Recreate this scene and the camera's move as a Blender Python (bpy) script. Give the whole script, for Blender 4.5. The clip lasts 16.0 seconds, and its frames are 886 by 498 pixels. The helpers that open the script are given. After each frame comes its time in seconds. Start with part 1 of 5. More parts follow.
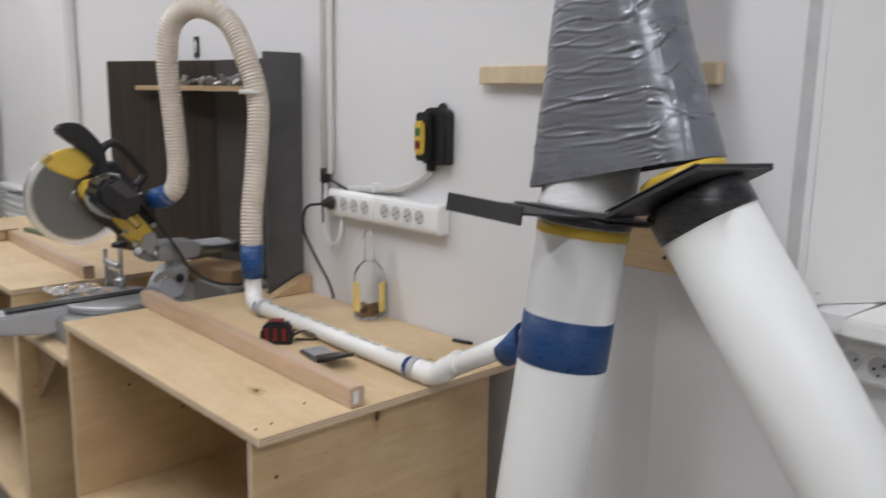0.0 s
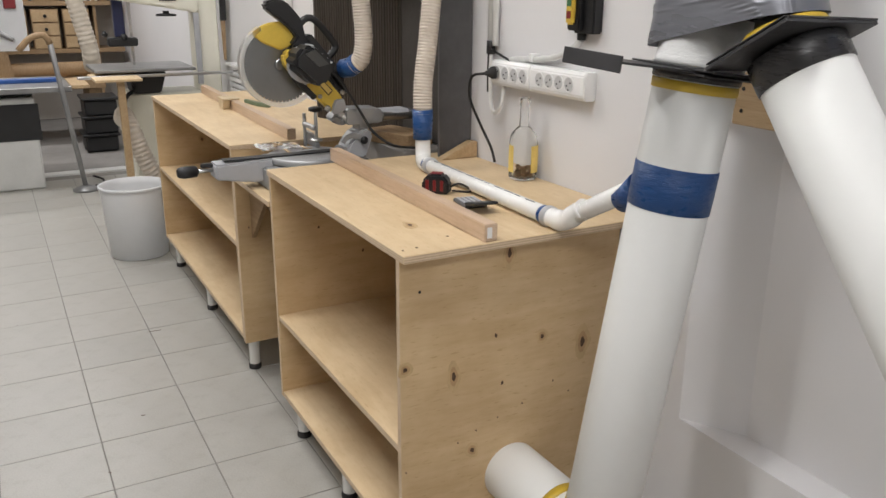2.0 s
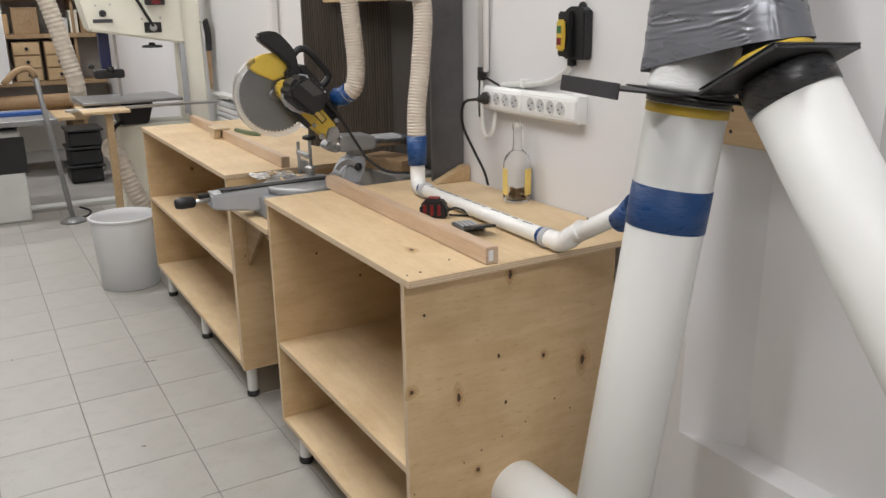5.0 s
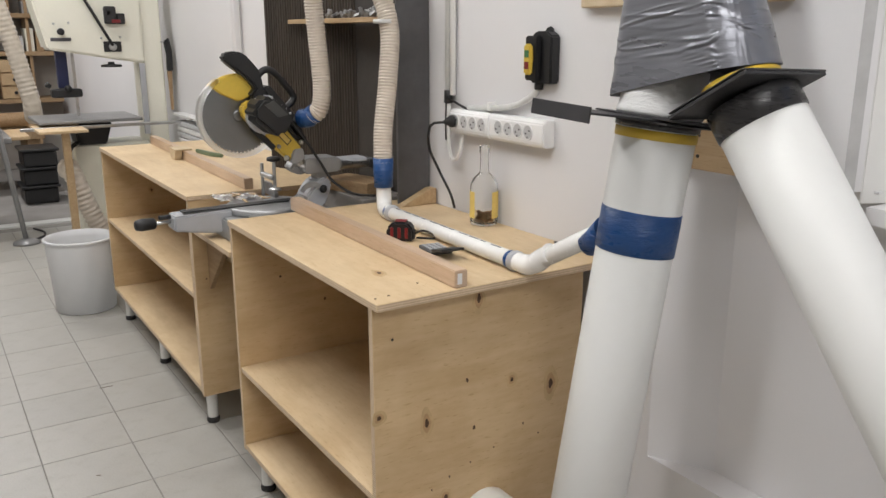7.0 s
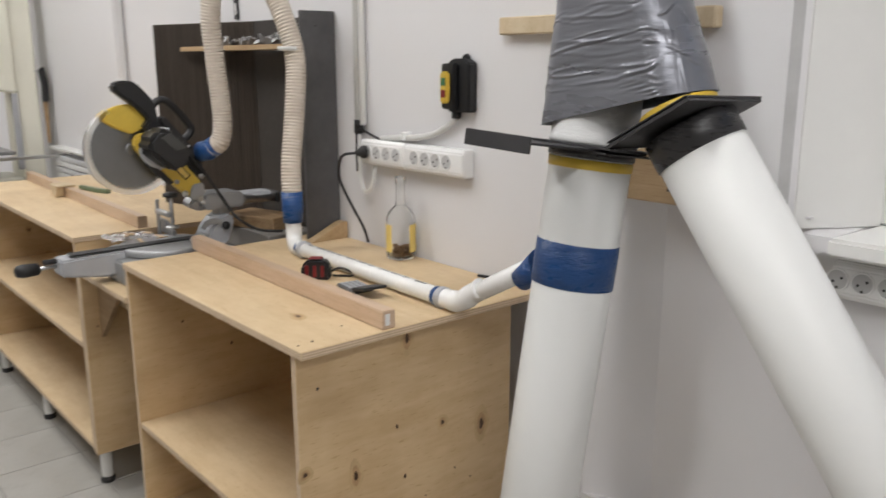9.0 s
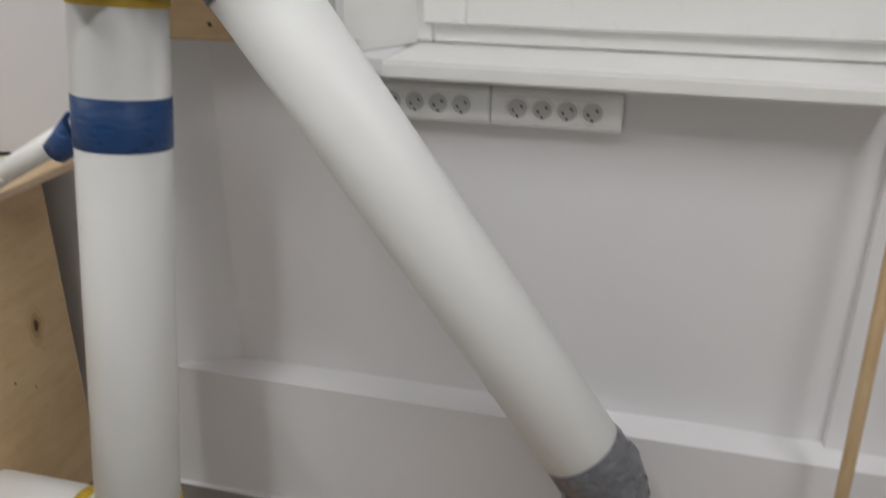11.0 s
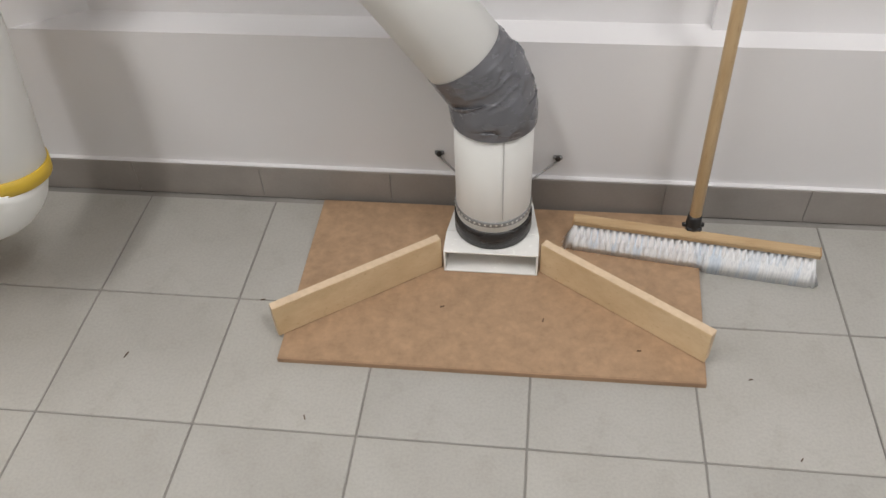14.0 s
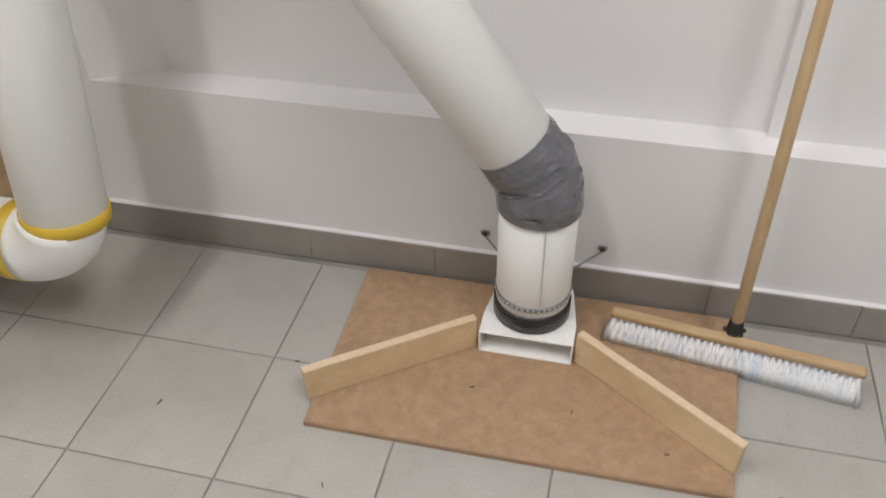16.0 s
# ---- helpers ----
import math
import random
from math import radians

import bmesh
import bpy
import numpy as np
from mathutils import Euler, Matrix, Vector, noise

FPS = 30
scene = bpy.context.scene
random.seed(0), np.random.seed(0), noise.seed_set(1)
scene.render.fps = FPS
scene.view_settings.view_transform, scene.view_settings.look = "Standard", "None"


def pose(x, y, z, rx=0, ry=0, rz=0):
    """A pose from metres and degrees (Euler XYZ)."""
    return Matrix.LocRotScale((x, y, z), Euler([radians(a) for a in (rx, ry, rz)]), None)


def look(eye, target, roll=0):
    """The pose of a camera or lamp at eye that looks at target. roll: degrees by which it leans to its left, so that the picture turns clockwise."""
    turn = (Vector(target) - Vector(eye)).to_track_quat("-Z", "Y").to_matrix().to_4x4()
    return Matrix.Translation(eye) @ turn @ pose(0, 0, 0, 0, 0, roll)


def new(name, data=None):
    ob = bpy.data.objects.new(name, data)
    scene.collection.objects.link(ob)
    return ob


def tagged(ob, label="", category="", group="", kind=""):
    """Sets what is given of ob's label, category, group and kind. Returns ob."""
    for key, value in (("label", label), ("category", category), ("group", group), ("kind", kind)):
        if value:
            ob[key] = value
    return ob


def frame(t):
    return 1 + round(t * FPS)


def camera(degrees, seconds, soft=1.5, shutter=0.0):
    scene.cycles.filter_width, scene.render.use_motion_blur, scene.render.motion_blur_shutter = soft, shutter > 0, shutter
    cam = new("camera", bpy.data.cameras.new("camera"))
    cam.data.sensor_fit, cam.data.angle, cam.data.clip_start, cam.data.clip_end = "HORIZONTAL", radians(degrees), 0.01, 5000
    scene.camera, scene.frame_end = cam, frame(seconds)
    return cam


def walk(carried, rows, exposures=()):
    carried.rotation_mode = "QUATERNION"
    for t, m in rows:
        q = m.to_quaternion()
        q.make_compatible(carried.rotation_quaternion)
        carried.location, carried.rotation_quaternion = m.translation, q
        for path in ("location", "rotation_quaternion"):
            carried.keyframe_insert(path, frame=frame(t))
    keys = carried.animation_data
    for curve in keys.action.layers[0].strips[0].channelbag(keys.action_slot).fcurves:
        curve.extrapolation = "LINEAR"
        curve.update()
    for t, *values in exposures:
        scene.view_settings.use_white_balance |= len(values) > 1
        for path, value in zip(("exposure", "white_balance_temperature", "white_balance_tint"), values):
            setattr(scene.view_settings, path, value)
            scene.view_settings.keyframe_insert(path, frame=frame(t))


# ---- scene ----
cam = camera(56.8, 16.0, shutter=0.35)
PATH = [
    (0, (0.83, -1.028, 1.479), (-0.603, 0.319, 1.112), 1.0),
    (0.5, (0.897, -1.028, 1.462), (-0.674, 0.113, 0.984), 0.0),
    (1, (0.974, -1.099, 1.451), (-0.556, 0.061, 0.893), 1.6),
    (1.5, (1.043, -1.072, 1.445), (-0.568, -0.047, 0.852), 0.5),
    (2, (1.112, -1.052, 1.432), (-0.56, -0.14, 0.821), 0.3),
    (2.5, (1.134, -1.096, 1.438), (-0.515, -0.128, 0.853), 0.3),
    (3, (1.13, -1.111, 1.439), (-0.528, -0.166, 0.838), -0.4),
    (5.5, (1.122, -1.107, 1.452), (-0.541, -0.134, 0.912), -0.8),
    (6, (1.118, -1.106, 1.448), (-0.53, -0.099, 0.929), -0.2),
    (6.5, (1.11, -1.109, 1.447), (-0.524, -0.075, 0.937), 0.0),
    (7, (1.099, -1.114, 1.446), (-0.528, -0.068, 0.937), -0.0),
    (7.5, (1.087, -1.126, 1.448), (-0.542, -0.081, 0.943), -0.2),
    (8, (1.069, -1.127, 1.444), (-0.554, -0.075, 0.934), -0.0),
    (8.2, (1.057, -1.131, 1.446), (-0.559, -0.069, 0.935), 0.0),
    (10.3, (0.813, -1.082, 1.44), (0.036, 0.694, 0.947), 0.4),
    (10.5, (0.803, -1.082, 1.44), (0.163, 0.715, 0.838), 0.7),
    (11, (0.817, -1.07, 1.42), (0.356, 0.7, 0.612), 0.2),
    (11.2, (0.827, -1.074, 1.381), (0.446, 0.66, 0.459), -0.0),
    (11.5, (0.849, -1.067, 1.336), (0.529, 0.567, 0.227), -0.7),
    (12, (0.872, -1.07, 1.266), (0.608, 0.414, -0.048), -2.1),
    (12.5, (0.885, -1.063, 1.253), (0.665, 0.357, -0.138), -3.1),
    (13, (0.883, -1.061, 1.253), (0.667, 0.346, -0.152), -3.8),
    (13.5, (0.881, -1.059, 1.251), (0.675, 0.345, -0.158), -3.2),
    (14, (0.885, -1.057, 1.249), (0.677, 0.339, -0.168), -3.0),
    (14.5, (0.891, -1.054, 1.251), (0.651, 0.345, -0.158), -3.5),
    (15, (0.899, -1.047, 1.257), (0.613, 0.348, -0.148), -3.3),
    (15.5, (0.916, -1.049, 1.259), (0.596, 0.371, -0.113), -2.5),
    (16, (0.922, -1.035, 1.284), (0.559, 0.436, -0.022), -1.2),
]
walk(cam, [(t, look(eye, target, roll)) for t, eye, target, roll in PATH],
     [(0, -0.27, 6130, 11), (0.6, -0.15, 6350, 10), (2, -0.04, 6450, 10), (8.2, -0.04, 6450, 10), (10.3, -0.36, 6350, 10), (11.4, -0.42, 6400, 10), (12.2, -0.08, 6500, 10), (13.0, 0.07, 6500, 10), (16.0, 0.09, 6500, 10)])

# ---- world, lamps ----
W = bpy.data.worlds.new("world")
scene.world = W
W.use_nodes = True
_bg = W.node_tree.nodes["Background"]
_sky = W.node_tree.nodes.new("ShaderNodeTexSky")
_sky.sky_type, _sky.sun_disc = "NISHITA", False
_sky.sun_elevation, _sky.sun_rotation = radians(48), radians(190)
W.node_tree.links.new(_sky.outputs[0], _bg.inputs[0])
_bg.inputs[1].default_value = 0.14
_sun = new("sun", bpy.data.lights.new("sun", "SUN"))
_sun.data.energy, _sun.data.angle, _sun.data.color = 2.4, radians(15), (1.0, 0.96, 0.9)
_sun.matrix_world = look((0.6, -8, 9), (0, 0, 0))


def ceiling_lamp(x, y, sx, sy, power):
    la = bpy.data.lights.new("tube_and_fill_area", "AREA")
    la.shape, la.size, la.size_y, la.energy, la.color = "RECTANGLE", sx, sy, power, (1.0, 0.985, 0.975)
    ob = new("ceiling_tube_and_fill", la)
    ob.location = (x, y, 2.93)


# twin tubes across the room, in even steps along it
for lx, lp in ((-7.2, 38), (-5.4, 34), (-3.6, 28), (-1.78, 25), (0.03, 30), (1.84, 33)):
    ceiling_lamp(lx, -1.12, 0.16, 1.25, lp)
# added weak fill lamps on the south side, no known fixtures
for lx in (-3.6, 0.03):
    ceiling_lamp(lx, -3.1, 0.16, 1.25, 5)

# ---- materials ----


def nodes_of(name):
    m = bpy.data.materials.new(name)
    m.use_nodes = True
    nt = m.node_tree
    return m, nt, nt.nodes["Principled BSDF"]


def coords(nt, scale=(1, 1, 1)):
    tc = nt.nodes.new("ShaderNodeTexCoord")
    mp = nt.nodes.new("ShaderNodeMapping")
    mp.inputs["Scale"].default_value = scale
    nt.links.new(tc.outputs["Object"], mp.inputs[0])
    return mp.outputs[0]


def noise_tex(nt, vec, scale, detail=4, rough=0.6):
    n = nt.nodes.new("ShaderNodeTexNoise")
    n.inputs["Scale"].default_value, n.inputs["Detail"].default_value, n.inputs["Roughness"].default_value = scale, detail, rough
    nt.links.new(vec, n.inputs["Vector"])
    return n.outputs["Fac"]


def ramp(nt, fac, stops):
    r = nt.nodes.new("ShaderNodeValToRGB")
    e = r.color_ramp.elements
    while len(e) < len(stops):
        e.new(0.5)
    for el, (p, c) in zip(e, stops):
        el.position, el.color = p, (*c, 1)
    nt.links.new(fac, r.inputs[0])
    return r.outputs[0]


def mix(nt, fac, a, b, mode="MIX"):
    m = nt.nodes.new("ShaderNodeMix")
    m.data_type, m.blend_type = "RGBA", mode
    for sock, v in ((m.inputs["Factor"], fac), (m.inputs["A"], a), (m.inputs["B"], b)):
        if isinstance(v, (int, float)):
            sock.default_value = v
        elif isinstance(v, tuple):
            sock.default_value = (*v, 1)
        else:
            nt.links.new(v, sock)
    return m.outputs["Result"]


def bump(nt, bsdf, height, strength, dist):
    b = nt.nodes.new("ShaderNodeBump")
    b.inputs["Strength"].default_value, b.inputs["Distance"].default_value = strength, dist
    nt.links.new(height, b.inputs["Height"])
    nt.links.new(b.outputs[0], bsdf.inputs["Normal"])


def plain(name, col, rough=0.5, metal=0.0, var=0.12, fine=60, coarse=5, bmp=0.15, bdist=0.001, coat=0.0):
    """A surface with variation at two scales and a little relief."""
    m, nt, b = nodes_of(name)
    v = coords(nt)
    n1, n2 = noise_tex(nt, v, coarse, 3), noise_tex(nt, v, fine, 4)
    lo = tuple(c * (1 - var) for c in col)
    hi = tuple(min(1, c * (1 + var)) for c in col)
    c1 = ramp(nt, n1, [(0.3, lo), (0.7, hi)])
    c2 = ramp(nt, n2, [(0.3, (1 - var,) * 3), (0.75, (1, 1, 1))])
    nt.links.new(mix(nt, 0.6, c1, c2, "MULTIPLY"), b.inputs["Base Color"])
    b.inputs["Metallic"].default_value = metal
    rr = ramp(nt, n2, [(0.2, (max(0.02, rough - min(0.08, var)),) * 3), (0.8, (min(1, rough + min(0.08, var)),) * 3)])
    nt.links.new(rr, b.inputs["Roughness"])
    b.inputs["Coat Weight"].default_value = coat
    if bmp:
        bump(nt, b, n2, bmp, bdist)
    return m


def wood(name, light, dark, stretch, rough=0.5, grain=26, blotch=3.0):
    """Grain drawn out along one axis, with blotches and an own tint for each object."""
    m, nt, b = nodes_of(name)
    v, vb = coords(nt, stretch), coords(nt)
    g = noise_tex(nt, v, grain, 6, 0.65)
    s = noise_tex(nt, vb, blotch, 4, 0.6)
    c = ramp(nt, g, [(0.28, dark), (0.62, light)])
    t = ramp(nt, s, [(0.28, (0.80, 0.75, 0.68)), (0.62, (1, 1, 1))])
    figure = noise_tex(nt, v, grain * 0.16, 3, 0.5)
    t = mix(nt, 1.0, t, ramp(nt, figure, [(0.38, (0.90, 0.87, 0.82)), (0.47, (1, 1, 1)), (0.56, (0.96, 0.94, 0.91)), (0.66, (1.03, 1.03, 1.02))]), "MULTIPLY")
    fleck = noise_tex(nt, v, grain * 4, 2, 0.5)
    t = mix(nt, 1.0, t, ramp(nt, fleck, [(0.26, (0.80, 0.74, 0.66)), (0.36, (1, 1, 1))]), "MULTIPLY")
    info = nt.nodes.new("ShaderNodeObjectInfo")
    r = ramp(nt, info.outputs["Random"], [(0, (0.93, 0.92, 0.9)), (1, (1, 1, 1))])
    nt.links.new(mix(nt, 1.0, mix(nt, 0.8, c, t, "MULTIPLY"), r, "MULTIPLY"), b.inputs["Base Color"])
    b.inputs["Roughness"].default_value = rough
    bump(nt, b, g, 0.12, 0.0008)
    return m


def plies(name, light, dark, count=360):
    """The striped cut edge of plywood."""
    m, nt, b = nodes_of(name)
    v = coords(nt)
    w = nt.nodes.new("ShaderNodeTexWave")
    w.wave_type, w.bands_direction = "BANDS", "Z"
    w.inputs["Scale"].default_value, w.inputs["Distortion"].default_value = count / 6.28, 0.6
    nt.links.new(v, w.inputs["Vector"])
    n = noise_tex(nt, v, 90, 3)
    c = ramp(nt, w.outputs["Fac"], [(0.2, dark), (0.6, light)])
    nt.links.new(mix(nt, 0.35, c, ramp(nt, n, [(0.3, dark), (0.7, light)])), b.inputs["Base Color"])
    b.inputs["Roughness"].default_value = 0.65
    return m


def tape_mat(name, col, rough, metal, stretch, strength, dist, scale=26):
    m, nt, b = nodes_of(name)
    v, vb = coords(nt, stretch), coords(nt)
    n = noise_tex(nt, v, scale, 5, 0.6)
    f = noise_tex(nt, vb, 7, 3)
    nt.links.new(ramp(nt, f, [(0.3, tuple(c * 0.82 for c in col)), (0.7, col)]), b.inputs["Base Color"])
    nt.links.new(ramp(nt, n, [(0.3, (rough - 0.1,) * 3), (0.7, (rough + 0.12,) * 3)]), b.inputs["Roughness"])
    b.inputs["Metallic"].default_value = metal
    bump(nt, b, n, strength, dist)
    return m


def milky_mat():
    """Thin milky plastic that lets some light through."""
    m, nt, b = nodes_of("milky_plastic")
    v = coords(nt)
    nt.links.new(ramp(nt, noise_tex(nt, v, 6, 4), [(0.3, (0.82, 0.825, 0.83)), (0.7, (0.88, 0.885, 0.89))]), b.inputs["Base Color"])
    b.inputs["Roughness"].default_value = 0.38
    tr, mx = nt.nodes.new("ShaderNodeBsdfTranslucent"), nt.nodes.new("ShaderNodeMixShader")
    tr.inputs["Color"].default_value, mx.inputs[0].default_value = (0.84, 0.85, 0.86, 1), 0.28
    out = [n for n in nt.nodes if n.type == "OUTPUT_MATERIAL"][0]
    nt.links.new(b.outputs[0], mx.inputs[1])
    nt.links.new(tr.outputs[0], mx.inputs[2])
    nt.links.new(mx.outputs[0], out.inputs["Surface"])
    return m


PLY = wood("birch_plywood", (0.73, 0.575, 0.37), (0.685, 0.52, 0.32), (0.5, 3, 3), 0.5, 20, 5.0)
# same birch, grain turned; darker to paint the shade on sides and backs
PLY_Y = wood("birch_plywood_across_shaded", (0.655, 0.485, 0.285), (0.60, 0.43, 0.24), (3, 0.5, 3), 0.5, 20, 5.0)
PLY_EDGE = plies("plywood_edge", (0.68, 0.53, 0.37), (0.46, 0.34, 0.22))
PINE = wood("pine", (0.58, 0.43, 0.26), (0.47, 0.33, 0.185), (0.3, 6, 6), 0.45, 18)
BEAD = wood("beech_strip", (0.63, 0.475, 0.345), (0.54, 0.39, 0.27), (0.3, 6, 6), 0.35, 30)
STICK = wood("broom_stick", (0.64, 0.48, 0.29), (0.56, 0.40, 0.23), (6, 6, 0.4), 0.35, 20)
MDF = plain("hardboard", (0.385, 0.25, 0.15), 0.55, 0, 0.15, 110, 45, 0.2, 0.0006)
MDF_EDGE = plain("hardboard_edge", (0.36, 0.23, 0.14), 0.8, 0, 0.15, 300, 12)
KNOT = plain("knot", (0.085, 0.042, 0.02), 0.6, 0, 0.3, 300, 40)
KNOT_HALO = plain("knot_halo", (0.545, 0.385, 0.205), 0.52, 0, 0.1, 90, 30)
KNOT_RING = plain("knot_ring", (0.47, 0.30, 0.15), 0.55, 0, 0.15, 200, 30)
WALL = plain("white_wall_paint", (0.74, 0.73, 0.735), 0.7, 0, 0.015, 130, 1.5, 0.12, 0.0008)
# wall colour darkened so that the room bounces less light
WALL_DK = plain("room_wall_less_bounce", (0.50, 0.47, 0.43), 0.8, 0, 0.04, 60, 1.2)
GLOSS_WHITE = plain("white_gloss_paint", (0.80, 0.795, 0.77), 0.35, 0, 0.02, 30, 3, 0)
UPVC = plain("white_window_plastic", (0.82, 0.82, 0.80), 0.28, 0, 0.012, 30, 4, 0)
PVC = plain("white_pvc_pipe", (0.785, 0.79, 0.77), 0.45, 0, 0.02, 25, 2, 0)
PVC_SMALL = plain("white_drain_pipe", (0.82, 0.815, 0.79), 0.25, 0, 0.05, 90, 9, 0.05, 0.0006)
SOCKET = plain("socket_plastic", (0.84, 0.84, 0.83), 0.25, 0, 0.02, 60, 6, 0.02)
# grey for the painted shade of socket recesses, and for a pipe seam
SOCKET_IN = plain("recess_shade_and_seam_grey", (0.50, 0.50, 0.50), 0.35, 0, 0.03, 60, 6, 0.02)
CONDUIT = plain("grey_white_conduit", (0.62, 0.62, 0.60), 0.4, 0, 0.06, 60, 4, 0.05)
# grey that paints the shade on the wall's edge at the window
REVEAL_SHADE = plain("reveal_shade_grey", (0.52, 0.515, 0.51), 0.7, 0, 0.15, 60, 6)
BLACK = plain("black_plastic", (0.013, 0.013, 0.014), 0.48, 0, 0.2, 140, 8, 0.15, 0.0006)
BLACK_RUB = plain("black_rubber", (0.022, 0.021, 0.021), 0.65, 0, 0.2, 90, 8, 0.2)
BLACK_TAPE = tape_mat("black_tape", (0.022, 0.021, 0.022), 0.3, 0, (1, 1, 5), 0.5, 0.003)
GATE = plain("black_gate_board", (0.03, 0.029, 0.031), 0.5, 0, 0.2, 120, 8, 0.1)
DUCT = tape_mat("silver_duct_tape", (0.205, 0.21, 0.235), 0.31, 0.35, (0.8, 0.8, 4), 0.3, 0.006, 7)
DUCT_DK = tape_mat("grey_duct_tape", (0.185, 0.187, 0.205), 0.24, 0.4, (1.3, 1.3, 3.2), 0.22, 0.006, 11)
BLUE_TAPE = tape_mat("blue_tape", (0.010, 0.066, 0.225), 0.33, 0, (1, 1, 3.5), 0.7, 0.006)
YELLOW_TAPE = tape_mat("yellow_tape", (0.66, 0.45, 0.045), 0.4, 0, (1, 1, 4), 0.3, 0.002)
FOAM = tape_mat("white_sealant_foil", (0.70, 0.70, 0.69), 0.35, 0.0, (1, 1, 3), 0.45, 0.006, 30)
STEEL = plain("bare_steel", (0.55, 0.55, 0.55), 0.32, 1.0, 0.12, 120, 8, 0.05)
ALU = plain("cast_aluminium", (0.40, 0.405, 0.41), 0.45, 0.6, 0.12, 160, 8, 0.2)
ALU_GREY = plain("grey_painted_metal", (0.44, 0.45, 0.47), 0.45, 0.15, 0.08, 120, 6, 0.08)
IRON = plain("cast_iron", (0.30, 0.30, 0.30), 0.4, 0.7, 0.15, 120, 6, 0.1)
BLADE = plain("saw_blade_steel", (0.24, 0.245, 0.25), 0.35, 0.85, 0.08, 200, 8, 0.04)
YELLOW = plain("yellow_tool_plastic", (0.68, 0.48, 0.07), 0.38, 0, 0.1, 120, 9, 0.06)
RED = plain("red_plastic", (0.19, 0.014, 0.016), 0.4, 0, 0.12, 90, 10)
GREEN = plain("green_plastic", (0.05, 0.17, 0.07), 0.45, 0, 0.12, 90, 10)
NAVY = plain("navy_paint", (0.012, 0.018, 0.07), 0.4, 0, 0.15, 90, 10)
BLUE = plain("blue_plastic", (0.02, 0.09, 0.33), 0.45, 0, 0.12, 90, 10)
CREAM = plain("cream_machine_paint", (0.82, 0.80, 0.69), 0.4, 0, 0.04, 60, 3, 0.05)
LABEL_Y = plain("yellow_label", (0.80, 0.60, 0.17), 0.5, 0, 0.12, 80, 10)
PAPER = plain("white_paper", (0.80, 0.79, 0.77), 0.7, 0, 0.03, 80, 10)
BAR = plain("print_bar", (0.07, 0.07, 0.075), 0.6, 0, 0.2, 120, 20)
BRISTLE = plain("white_bristle", (0.86, 0.87, 0.89), 0.6, 0, 0.08, 90, 8)
BRISTLE_B = plain("bluish_bristle", (0.77, 0.82, 0.88), 0.6, 0, 0.12, 90, 8)
def streak_mat():
    """Matted bristles: fine upright streaks, white with bluish runs."""
    m, nt, b = nodes_of("matted_bristles")
    n = noise_tex(nt, coords(nt, (1, 0.4, 0.06)), 420, 4, 0.7)
    blue = noise_tex(nt, coords(nt, (1, 0.2, 0.1)), 26, 2)
    c = mix(nt, 1.0, ramp(nt, n, [(0.3, (0.66, 0.68, 0.72)), (0.6, (0.90, 0.91, 0.92))]), ramp(nt, blue, [(0.5, (1, 1, 1)), (0.62, (0.82, 0.90, 0.99))]), "MULTIPLY")
    nt.links.new(c, b.inputs["Base Color"])
    b.inputs["Roughness"].default_value = 0.6
    bump(nt, b, n, 0.5, 0.003)
    return m


STREAK = streak_mat()
BUCKET = milky_mat()
SKIRT = plain("grey_skirting_tile", (0.29, 0.265, 0.245), 0.4, 0, 0.12, 150, 6, 0.1)
GROUT = plain("grout", (0.28, 0.265, 0.245), 0.9, 0, 0.2, 160, 5)
DUSTY = plain("dusty_concrete", (0.27, 0.255, 0.24), 0.85, 0, 0.18, 90, 2.2, 0.3)
ASPHALT = plain("yard_asphalt", (0.06, 0.06, 0.062), 0.9, 0, 0.25, 120, 3, 0.4)
COPING = plain("grey_coping", (0.34, 0.35, 0.38), 0.7, 0, 0.1, 60, 4)
MORTAR = plain("mortar", (0.24, 0.19, 0.17), 0.9, 0, 0.15, 120, 5)
# laminate darkened to paint the shade inside the hood
DARKBOARD = plain("dark_shaded_laminate", (0.040, 0.034, 0.030), 0.6, 0, 0.22, 90, 6, 0.2)
# lighter laminate: the light on the hood's side is put into the colour
GREYBOARD = plain("grey_laminate_lit_side", (0.095, 0.092, 0.094), 0.5, 0, 0.2, 70, 9, 0.2)
FRESH = wood("raw_wood_old", (0.40, 0.28, 0.16), (0.27, 0.17, 0.09), (0.3, 6, 6), 0.6, 15)
RAW = wood("pale_raw_pine", (0.71, 0.60, 0.43), (0.65, 0.53, 0.36), (3, 3, 2), 0.6, 18)
SCREW = plain("dark_screw", (0.05, 0.045, 0.04), 0.4, 0.6, 0.1)


